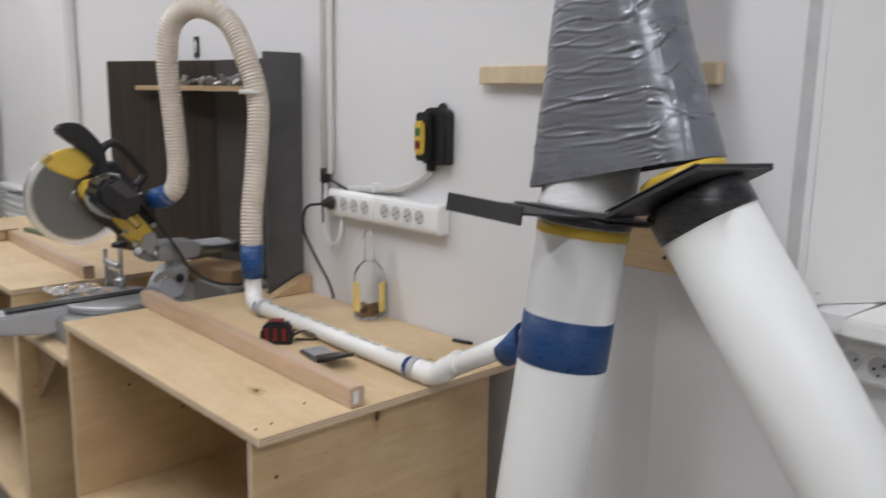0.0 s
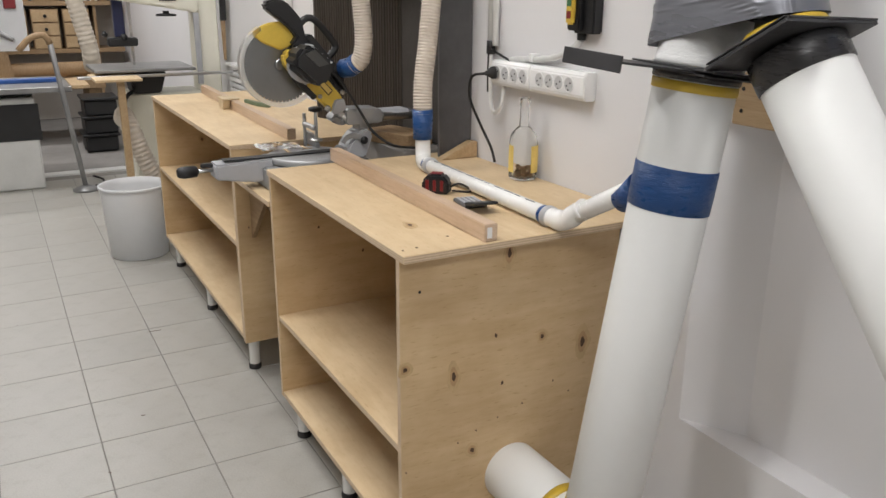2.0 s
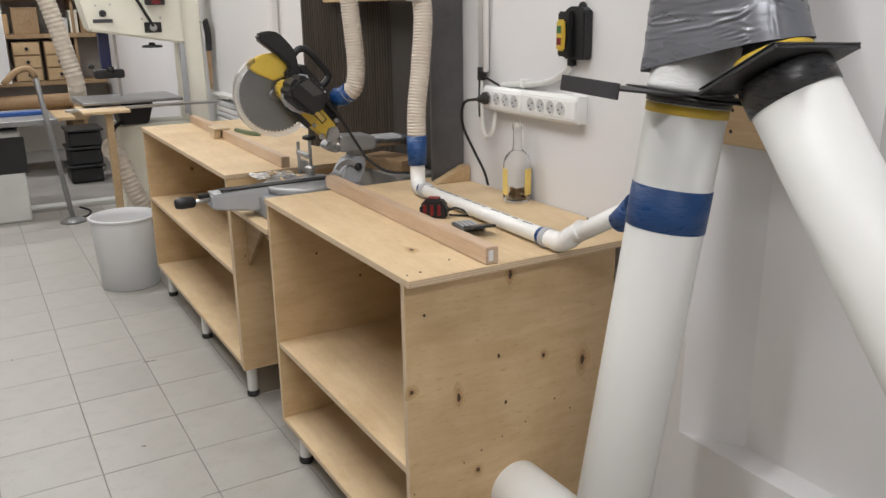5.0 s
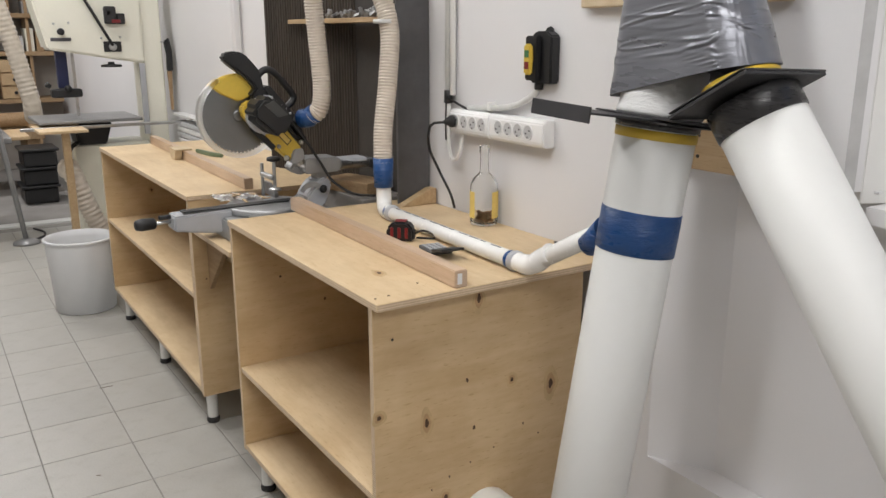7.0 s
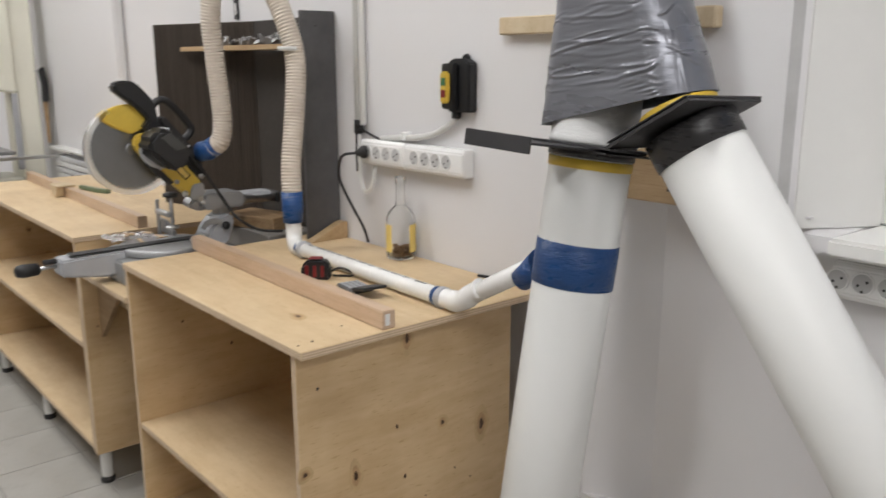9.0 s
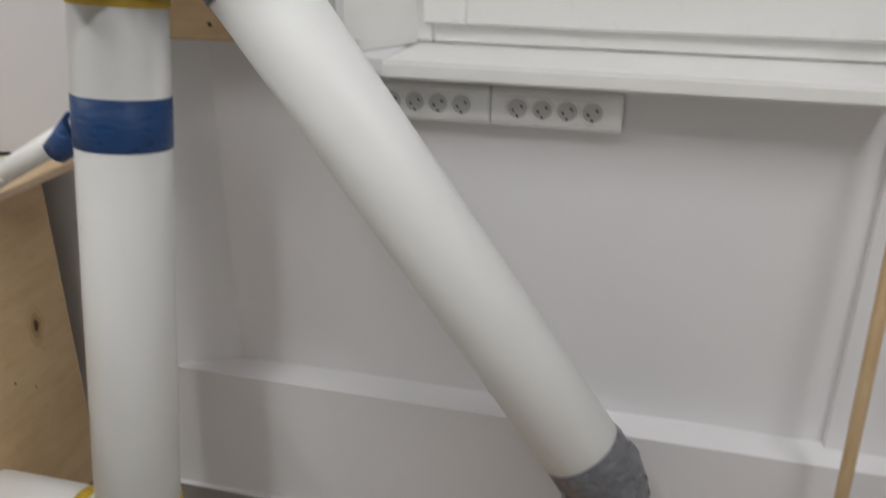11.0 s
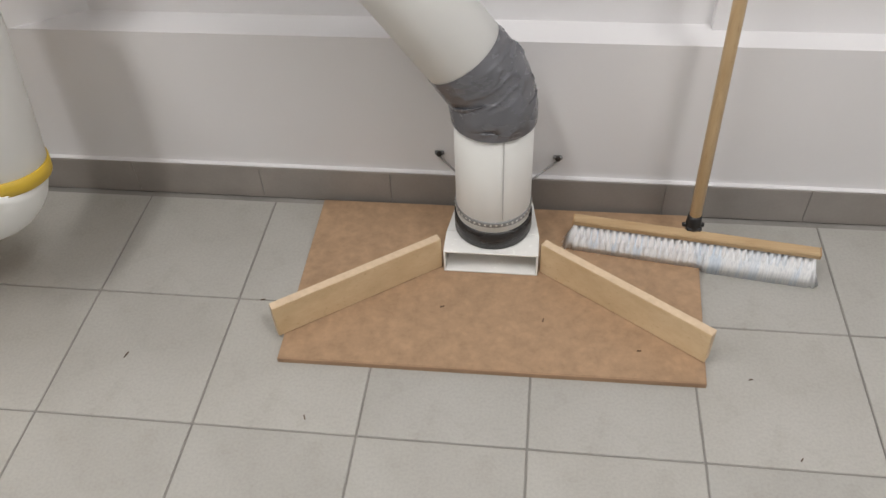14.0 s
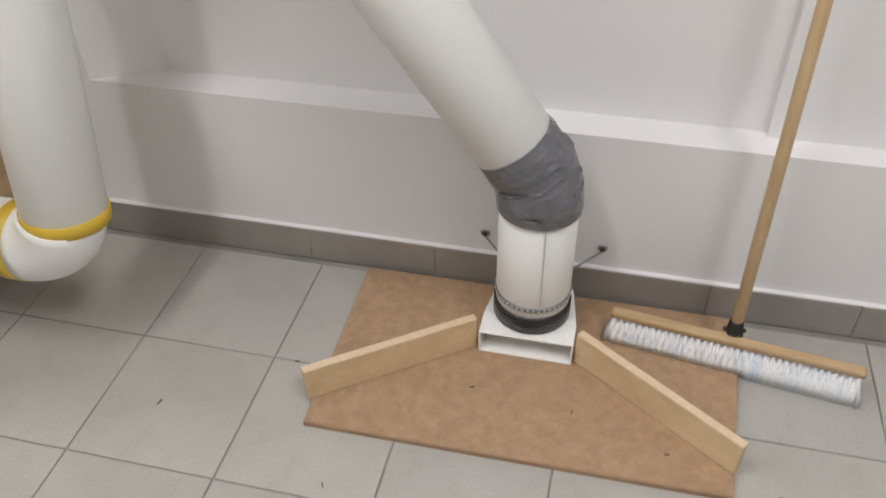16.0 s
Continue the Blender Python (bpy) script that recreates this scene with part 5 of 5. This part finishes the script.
for i in range(34):
    a, r = rnd.uniform(0, 6.28), 0.026 * math.sqrt(rnd.random())
    rod((bx_ + r * math.cos(a), by_ + r * math.sin(a), TOP + 0.0115 + 0.0006 * i), (bx_ + r * math.cos(a) + rnd.uniform(-0.003, 0.003), by_ + r * math.sin(a), TOP + 0.013 + 0.0006 * i), 0.0075, 10, cb, 0.0002)
part("coins", cb, plain("copper_coins", (0.42, 0.26, 0.15), 0.35, 0.9, 0.25, 200, 60), bo, "small heap of copper coins")

tm = thing("tape_measure", (-0.845, 0.0, TOP), "red and black tape measure with wrist strap", "tape measure")
tmm = Matrix.Translation((-0.797, -0.029, 0)) @ Euler((0, 0, radians(48))).to_matrix().to_4x4()
b_ = prism([(-0.040, TOP + 0.001), (0.036, TOP + 0.001), (0.036, TOP + 0.034), (0.018, TOP + 0.055), (-0.020, TOP + 0.055), (-0.040, TOP + 0.036)], "y", -0.020, 0.020, 0.006)
bmesh.ops.transform(b_, matrix=tmm, verts=b_.verts)
part("case", b_, BLACK, tm)
for s in (-0.024, -0.004, 0.016):
    part("red_insert", box(s - 0.004, s + 0.005, -0.0222, -0.0195, TOP + 0.010, TOP + 0.040, 0.001, tmm), RED, tm, "red rubber inset")
part("red_top", box(-0.018, 0.014, -0.014, 0.014, TOP + 0.0545, TOP + 0.0565, 0.001, tmm), RED, tm)
part("strap", tube(smooth_path([tuple(tmm @ Vector(p)) for p in ((0.036, 0, TOP + 0.02), (0.06, 0.005, TOP + 0.028), (0.09, 0.012, TOP + 0.012), (0.085, 0.02, TOP + 0.0035), (0.055, 0.02, TOP + 0.0035), (0.038, 0.012, TOP + 0.006))], 0.006), 0.003, 8), BLACK_RUB, tm)

ca = thing("calculator", (-0.655, 0.012, TOP), "black pocket calculator in an open flip case", "calculator")
cm_ = Matrix.Translation((-0.642, -0.014, TOP)) @ Euler((0, 0, radians(-8))).to_matrix().to_4x4()
part("body", box(-0.05, 0.035, -0.030, 0.030, 0.001, 0.010, 0.002, cm_), plain("dark_grey_plastic", (0.07, 0.07, 0.075), 0.45), ca)
for i in range(5):
    for j in range(4):
        part("key", box(-0.044 + 0.012 * i, -0.035 + 0.012 * i, -0.024 + 0.013 * j, -0.015 + 0.013 * j, 0.0102, 0.0125, 0.0008, cm_), ALU_GREY, ca)
part("lid", box(0.036, 0.105, -0.032, 0.030, 0.0, 0.007, 0.002, cm_ @ Matrix.Translation((0, 0, 0.004)) @ Euler((0, radians(-12), 0)).to_matrix().to_4x4()), BLACK, ca, "black open lid")
pn = thing("pencil", (-0.539, 0.296, TOP), "short dark pencil stub lying on the bench", "pencil")
part("shaft", rod((-0.539, 0.296, TOP + 0.0045), (-0.487, 0.312, TOP + 0.0045), 0.004, 6), BLACK, pn)

# ---- bucket and floor litter ----
bk = thing("plastic_bucket", (-3.53, -0.45, 0), "open empty milky white plastic bucket on the tile floor", "bucket")
part("body", lathe([(0.145, 0.001), (0.152, 0.003), (0.172, 0.36), (0.173, 0.398), (0.170, 0.398), (0.169, 0.36), (0.149, 0.008), (0.002, 0.007)], (-3.53, -0.45, 0), 48), BUCKET, bk)
for z, r in ((0.390, 0.181),):
    part("rim", lathe([(r - 0.0075, -0.007), (r, -0.007), (r + 0.001, 0.006), (r - 0.004, 0.009), (r - 0.0075, 0.006), (r - 0.0075, -0.007)], (-3.53, -0.45, z), 48, ends=False), BUCKET, bk)
rnd = random.Random(8)
lb = bmesh.new()
for x, y, w, a in ((-2.362, -0.582, 0.045, 1.5), (0.35, 0.0, 0.008, 0.3), (-1.62, -0.75, 0.012, 1.2), (0.50, -0.27, 0.009, 2.0), (1.30, -0.12, 0.006, 0.2), (1.36, -0.28, 0.006, 1.0), (0.12, -0.16, 0.012, 1.3), (0.72, 0.0, 0.007, 0.4), (0.92, -0.02, 0.008, 1.4), (1.1, -0.08, 0.007, 0.1), (-1.3, -0.9, 0.01, 0.6), (-2.7, -1.1, 0.01, 0.3)):
    zz = 0.0128 if 0.43 < x < 1.2 and y > -0.14 else 0.0006
    box(-w * 0.6, w * 0.6, -0.0011, 0.0011, 0, 0.0012, 0, Matrix.Translation((x, y, zz)) @ Euler((0, 0, a)).to_matrix().to_4x4(), lb)
solo("wood_splinters", lb, KNOT, (0, 0, 0), "small dark wood splinters on the floor", "litter", "", "stuff")

# ---- bandsaw and the back of the workshop ----
BX = -4.2
bs = thing("bandsaw", (-4.35, -0.05, 0), "cream painted floor bandsaw with cast iron table", "bandsaw")
uo = [(-0.405, 1.355), (0.13, 1.268), (0.13, 2.15), (0.02, 2.25), (-0.40, 2.25), (-0.50, 2.15), (-0.46, 1.62)]
part("upper_door", prism(uo, "x", BX - 0.26, BX, 0.012), CREAM, bs)
part("column", box(BX - 0.30, BX - 0.02, 0.125, 0.245, 0.0, 2.2, 0.008), CREAM, bs)
part("lower_body", box(BX - 0.30, BX, -0.33, 0.118, 0.012, 0.80, 0.012), CREAM, bs)
part("lower_door", box(BX + 0.001, BX + 0.02, -0.16, 0.112, 0.05, 0.76, 0.008), CREAM, bs)
part("column_trim", box(BX - 0.018, BX - 0.004, 0.095, 0.128, 0.84, 1.27, 0.002), ALU_GREY, bs)
part("blade", box(BX - 0.13, BX - 0.128, -0.268, -0.25, 0.94, 1.36, 0), STEEL, bs)
gp = part("guide_post", box(BX - 0.155, BX - 0.10, -0.355, -0.295, 1.13, 1.35, 0.004), NAVY, bs, "dark blue blade guide post")
part("guide_block", box(BX - 0.16, BX - 0.08, -0.40, -0.23, 1.075, 1.125, 0.008), BLACK, gp)
part("guide_knob", lathe([(0.02, 0), (0.02, 0.02), (0.008, 0.03)], (BX - 0.08, -0.31, 1.13), 12, (1, 0, 0)), BLACK, gp)
part("guide_knob", lathe([(0.012, 0), (0.016, 0.03)], (BX - 0.1, -0.40, 1.14), 12, (0, -1, 0.6)), BLACK, gp)
for y, z, r in ((-0.33, 1.455, 0.02), (-0.06, 1.56, 0.02)):
    part("door_knob", lathe([(0.008, 0), (0.008, 0.015), (r, 0.018), (r, 0.035), (r * 0.6, 0.04)], (BX, y, z), 10, (1, 0, 0)), BLACK, bs)
part("name_bar", box(BX + 0.0005, BX + 0.003, -0.385, -0.275, 1.402, 1.422, 0), BAR, bs)
part("control_plate", box(BX + 0.0005, BX + 0.006, -0.10, 0.0, 1.34, 1.40, 0.002), BLACK, bs)
part("control_dial", lathe([(0.022, 0), (0.022, 0.01), (0.012, 0.014)], (BX + 0.006, -0.05, 1.368), 18, (1, 0, 0)), STEEL, bs)
part("switch_box", box(BX + 0.0005, BX + 0.04, -0.085, -0.02, 1.50, 1.60, 0.006), BLACK, bs)
part("switch_button", box(BX + 0.0405, BX + 0.046, -0.05, 0.0, 1.505, 1.525, 0.002), RED, bs)
part("switch_box", box(BX + 0.0005, BX + 0.03, -0.015, 0.03, 1.50, 1.56, 0.004), BLACK, bs)
part("tension_rod", rod((BX + 0.02, -0.05, 1.375), (BX + 0.03, -0.26, 1.78), 0.009, 10), BLACK, bs)
part("under_knob", lathe([(0.062, 0), (0.060, 0.012), (0.02, 0.016), (0.018, 0.03)], (BX - 0.06, -0.055, 1.25), 16), BLACK, bs)
for y, z in ((-0.36, 1.50), (-0.28, 1.505), (0.0, 1.66), (-0.12, 1.665), (-0.11, 1.42), (0.0, 1.425)):
    part("rivet", lathe([(0.007, 0), (0.004, 0.004)], (BX, y, z), 8, (1, 0, 0)), STEEL, bs)
part("table", box(BX - 0.32, BX + 0.16, -0.52, 0.05, 0.942, 0.96, 0.004), IRON, bs, "grey cast iron table")
part("fence_rail", box(BX + 0.17, BX + 0.20, -0.62, 0.30, 0.915, 0.932, 0.003), STEEL, bs)
part("trunnion", prism([(-0.30, 0.80), (-0.14, 0.80), (-0.10, 0.925), (-0.32, 0.925)], "x", BX - 0.2, BX + 0.02, 0.006), BLACK, bs)
part("tilt_handle", tube(smooth_path([(BX + 0.02, -0.30, 0.82), (BX + 0.05, -0.35, 0.79), (BX + 0.05, -0.37, 0.72)], 0.02), 0.012, 10), BLACK, bs)
part("door_handle", tube(smooth_path([(BX + 0.02, 0.05, 0.56), (BX + 0.05, 0.03, 0.52), (BX + 0.05, 0.03, 0.46), (BX + 0.02, 0.05, 0.42)], 0.02), 0.007, 8), BLACK, bs)
part("stand", box(BX - 0.32, BX + 0.03, -0.36, 0.20, 0.0, 0.0118, 0.002), CREAM, bs)
ob_ = thing("outfeed_board", (-3.95, -0.45, 0), "plywood support board on a wooden leg", "support")
part("board", box(BX + 0.02, BX + 0.40, -0.55, -0.30, 0.915, 0.930, 0.002), PLY, ob_)
part("leg", box(BX + 0.30, BX + 0.34, -0.43, -0.39, 0.0, 0.9145, 0.002), PINE, ob_)
h2 = thing("dust_hose", (-4.1, -0.2, 0.3), "beige ribbed dust hose at bandsaw base", "hose", "big dust hoses")
part("ribbed_tube", tube(smooth_path([(-4.165, -0.38, 0.66), (-4.06, -0.385, 0.69), (-3.98, -0.36, 0.60), (-3.96, -0.31, 0.44), (-3.96, -0.24, 0.27), (-3.97, -0.18, 0.065)], 0.006), lambda s: 0.052 + 0.004 * math.sin(s * 2 * math.pi / 0.026), 16), HOSE, h2)
h3 = thing("dust_hose", (-5.0, -0.6, 0.9), "beige ribbed dust hose hanging behind bandsaw", "hose", "big dust hoses")
part("ribbed_tube", tube(smooth_path([(-5.0, -0.64, 3.0), (-5.0, -0.64, 2.6), (-5.0, -0.63, 2.2), (-5.0, -0.59, 1.75), (-5.0, -0.51, 1.40), (-5.0, -0.44, 1.05), (-5.02, -0.43, 0.96), (-5.10, -0.42, 0.90)], 0.008), lambda s: 0.055 + 0.0035 * math.sin(s * 2 * math.pi / 0.03), 16), HOSE, h3)
hsw = thing("hand_saw", (-4.19, 0.27, 1.3), "hand saw with black handle hanging on bandsaw", "hand saw")
part("saw_plate", prism([(0.262, 1.22), (0.292, 1.22), (0.285, 0.98), (0.268, 0.98)], "x", BX - 0.02, BX - 0.018, 0), FRESH, hsw)
part("handle", prism([(0.255, 1.40), (0.285, 1.42), (0.30, 1.34), (0.298, 1.22), (0.262, 1.22), (0.266, 1.32)], "x", BX - 0.035, BX - 0.005, 0.004), BLACK, hsw)
part("hook", rod((BX - 0.02, 0.235, 1.395), (BX - 0.02, 0.27, 1.395), 0.004, 8), STEEL, hsw)
# side shelf with stacked paper and boards by the bandsaw
ss = thing("side_shelf", (-4.05, 0.27, 0.9), "small wall shelf with stacked white boards", "shelf")
part("board", box(-4.15, -3.30, 0.255, WY, 0.955, 0.97, 0.002), UPVC, ss)
part("bracket", rod((-3.72, 0.22, 0.962), (-3.72, 0.315, 0.962), 0.005, 8), STEEL, ss)
for i in range(5):
    part("stacked_board", box(-4.10 + 0.02 * (i % 2), -3.35 - 0.03 * (i % 3), 0.262, 0.318, 0.90 - 0.034 * i, 0.926 - 0.034 * i, 0.003), PAPER if i % 2 else BUCKET, ss)
part("stacked_board", box(-4.06, -3.36, 0.27, 0.318, 0.60, 0.755, 0.003), CONDUIT, ss)
part("upright", box(-3.98, -3.95, 0.262, 0.318, 0.0, 0.5995, 0.002), CONDUIT, ss)
part("upright", box(-3.45, -3.42, 0.262, 0.318, 0.0, 0.5995, 0.002), CONDUIT, ss)
structure("pilaster", box(-3.30, -2.98, 0.275, WY, 1.0, 3.0, 0.012), WALL, "white painted wall pilaster", "pilaster")

# far end: shelves, drawers, machines
su = thing("wall_shelving", (-8.6, -1.0, 0.8), "long wooden wall shelves full of tools", "shelving")
for z in (0.74, 1.22, 1.60, 1.95):
    part("shelf", box(-8.98, -8.55, -3.2, 0.28, z, z + 0.045, 0.003), FRESH, su)
for y in (-3.15, -2.1, -1.05, 0.0):
    part("upright", box(-8.97, -8.58, y, y + 0.03, 0.0, 2.2, 0.002), FRESH, su)


def drawer_chest(at, w, cols, rows_, h):
    x, y, z = at
    th = thing("drawer_chest", at, "small wooden drawer chest with dark round knobs", "drawers", "drawer chests")
    part("carcass", box(x - 0.3, x, y, y + w, z, z + h, 0.003), FRESH, th)
    for i in range(cols):
        for j in range(rows_):
            a, b = y + w * i / cols + 0.008, y + w * (i + 1) / cols - 0.008
            c_, d_ = z + h * j / rows_ + 0.008, z + h * (j + 1) / rows_ - 0.008
            dr = part("drawer", box(x + 0.0005, x + 0.015, a, b, c_, d_, 0.003), PINE, th)
            part("knob", lathe([(0.008, 0), (0.018, 0.01), (0.016, 0.022)], (x + 0.015, (a + b) / 2, (c_ + d_) / 2), 10, (1, 0, 0)), BLACK, dr)
    return th


drawer_chest((-8.56, -1.06, 0.7855), 0.42, 2, 3, 0.40)
drawer_chest((-8.56, -0.60, 0.7855), 0.26, 1, 3, 0.40)
drawer_chest((-8.56, -0.30, 0.7855), 0.26, 1, 3, 0.40)
rnd = random.Random(21)
cols = [FRESH, PINE, IRON, BLACK, CONDUIT, FRESH, KNOT_RING, CREAM, DARKBOARD, FRESH, MDF]
for z in (1.2655, 1.6455, 1.9955, 0.7855):
    y = -3.05
    while y < 0.1:
        w, h, d = rnd.uniform(0.06, 0.26), rnd.uniform(0.08, 0.27), rnd.uniform(0.12, 0.3)
        if not (z < 1 and y + w > -1.1):
            th = thing("stored_box", (-8.75, y + w / 2, z), "old workshop box stored on the shelf", "box", "boxes on the shelves")
            mt = rnd.choice(cols)
            part("box", box(-8.60 - d, -8.60, y, y + w, z, z + h, 0.004), mt, th)
            part("lid", box(-8.604 - d, -8.596, y - 0.003, y + w + 0.003, z + h + 0.0005, z + h + 0.015, 0.003), mt, th)
        y += w + rnd.uniform(0.02, 0.12)
pb_ = thing("pegboard", (-7.4, -1.1, 1.1), "pale tool board with red and black tools", "tool board")
part("board", box(-7.46, -7.44, -1.45, -0.70, 0.85, 1.75, 0.003), BUCKET, pb_)
part("post", box(-7.50, -7.4605, -1.12, -1.06, 0.0, 1.7, 0.002), FRESH, pb_)
part("tool", box(-7.4395, -7.40, -0.86, -0.76, 1.22, 1.45, 0.01), RED, pb_)
part("tool", box(-7.4395, -7.41, -1.10, -1.00, 1.25, 1.50, 0.01), BLACK, pb_)
part("tool", tube(smooth_path([(-7.42, -0.92, 1.5), (-7.42, -0.90, 1.3), (-7.42, -0.94, 1.05), (-7.42, -0.82, 0.95)], 0.03), 0.02, 10), ALU, pb_)
ts = thing("table_saw", (-5.7, -1.1, 0), "pale grey table saw with a steel table", "table saw")
part("body", box(-6.05, -5.45, -1.55, -0.80, 0.0, 0.66, 0.012), CONDUIT, ts)
part("motor_opening", box(-5.4495, -5.445, -1.20, -0.78, 0.36, 0.62, 0.002), BLACK, ts)
part("table", box(-6.15, -5.35, -1.65, -0.55, 0.70, 0.74, 0.004), IRON, ts)
part("extension", box(-6.0, -5.45, -0.545, -0.42, 0.71, 0.735, 0.003), PINE, ts)
part("fence", box(-5.75, -5.68, -1.6, -0.60, 0.7405, 0.77, 0.004), BLUE, ts, "blue rip fence")
part("column", box(-5.9, -5.6, -1.4, -0.8, 0.6605, 0.6995, 0.003), BLACK, ts)
st = thing("hose_stand", (-5.5, -0.95, 0), "dark metal hose stand with a bent arm", "stand")
part("pole", rod((-5.25, -0.55, 0.03), (-5.25, -0.66, 1.05), 0.018, 12), IRON, st)
part("arm", tube(smooth_path([(-5.25, -0.66, 1.04), (-5.25, -0.69, 1.10), (-5.25, -0.78, 1.08), (-5.25, -0.86, 1.0)], 0.03), 0.022, 10), FRESH, st)
part("foot", lathe([(0.09, 0), (0.09, 0.015), (0.03, 0.04)], (-5.25, -0.55, 0.0), 16), IRON, st)
part("cable", tube(smooth_path([(-5.3, -0.50, 0.01), (-5.4, -0.42, 0.008), (-5.55, -0.40, 0.008), (-5.7, -0.45, 0.008)], 0.03), 0.008, 6), BLACK_RUB, st)
for i in range(3):
    cr = thing("storage_crate", (-6.9, -0.25, 0.16 * i), "black plastic storage crate in a stack", "crate", "crate stack")
    part("box", box(-7.1, -6.75, -0.38 + 0.01 * i, -0.11 + 0.01 * i, 0.001 + 0.16 * i, 0.135 + 0.16 * i, 0.012), BLACK, cr)
    part("rim", box(-7.12, -6.73, -0.40 + 0.01 * i, -0.09 + 0.01 * i, 0.1355 + 0.16 * i, 0.159 + 0.16 * i, 0.006), BLACK, cr)
ln = thing("lathe_bench", (-7.6, -0.7, 0), "old brown machine on a low wooden bench", "machine")
part("bench", box(-8.0, -7.3, -1.6, -0.1, 0.50, 0.58, 0.004), FRESH, ln)
for y in (-1.55, -0.25):
    part("leg", box(-7.95, -7.35, y, y + 0.1, 0.0, 0.4995, 0.004), FRESH, ln)
part("bed", rod((-7.6, -1.5, 0.66), (-7.6, -0.2, 0.66), 0.07, 14), FRESH, ln)
part("headstock", prism([(-1.2, 0.5805), (-0.85, 0.5805), (-0.88, 0.85), (-1.0, 0.92), (-1.15, 0.86)], "x", -7.75, -7.45, 0.02), FRESH, ln)
part("belt_cover", rod((-7.44, -0.95, 0.38), (-7.38, -0.95, 0.38), 0.22, 24), FRESH, ln)

# ---- outside the window: yard, brick building ----
structure("ground", box(-30, 30, 0.62, 60, -0.4, -0.25, 0), ASPHALT, "dark yard asphalt outside the window", "ground")
bw = thing("brick_building", (0.8, 3.0, 0), "red brick building with a grey coping band", "building")
part("lower_wall", box(-6, 8, 3.012, 3.3, -0.25, 1.371, 0), MORTAR, bw)
part("coping", box(-6, 8, 2.84, 3.35, 1.372, 1.43, 0.01), COPING, bw)
part("upper_wall", box(-6, 8, 4.512, 4.8, -0.25, 4.6, 0), MORTAR, bw)
part("roof", box(-6, 8, 3.3, 4.5, 1.20, 1.25, 0), COPING, bw)


def brick_mesh(w, d, h, mat_):
    b = box(-w / 2, w / 2, -d / 2, d / 2, -h / 2, h / 2, 0.004)
    me = bpy.data.meshes.new("brick")
    b.to_mesh(me)
    b.free()
    me.materials.append(mat_)
    return me


def lay_bricks(y, x0, x1, z0, rows_, w, h, mat_):
    me = brick_mesh(w - 0.012, 0.05, h - 0.012, mat_)
    for r in range(rows_):
        x = x0 + (w / 2 if r % 2 else 0)
        while x < x1:
            ob = new("brick", me)
            ob.parent = bw
            ob.location = Vector((x, y + random.uniform(-0.003, 0.003), z0 + (r + 0.5) * h)) - ORIGIN[bw]
            x += w


lay_bricks(3.0, -0.4, 2.9, 0.791, 5, 0.172, 0.124, BRICK_RED)
lay_bricks(4.5, -0.9, 3.9, 1.30, 9, 0.207, 0.092, BRICK_PINK)

# ---- floor tiles, last ----
tb = box(-0.1482, 0.1482, -0.1482, 0.1482, -0.006, 0.0, 0.0012)
tme = bpy.data.meshes.new("tile")
tb.to_mesh(tme)
tb.free()
tme.materials.append(TILE)
rest = bmesh.new()
ORIGIN[floor] = Vector((0, 0, 0))
for i in range(-19, 10):
    for j in range(-13, 1):
        cx, cy = 0.3 * i + 0.15, 0.3 * j + 0.15
        if -5.86 < cx < 1.7 and -2.0 < cy < 0.35 and not (cx < -3.6 and cy < -1.5):
            ob = new("tile", tme)
            ob.parent = floor
            ob.location = (cx, cy, random.uniform(-0.0004, 0.0002))
        else:
            box(cx - 0.1482, cx + 0.1482, cy - 0.1482, cy + 0.1482, -0.006, 0.0, 0, None, rest)
tagged(part("outer_tiles", rest, TILE, floor), "", "", "", "stuff")
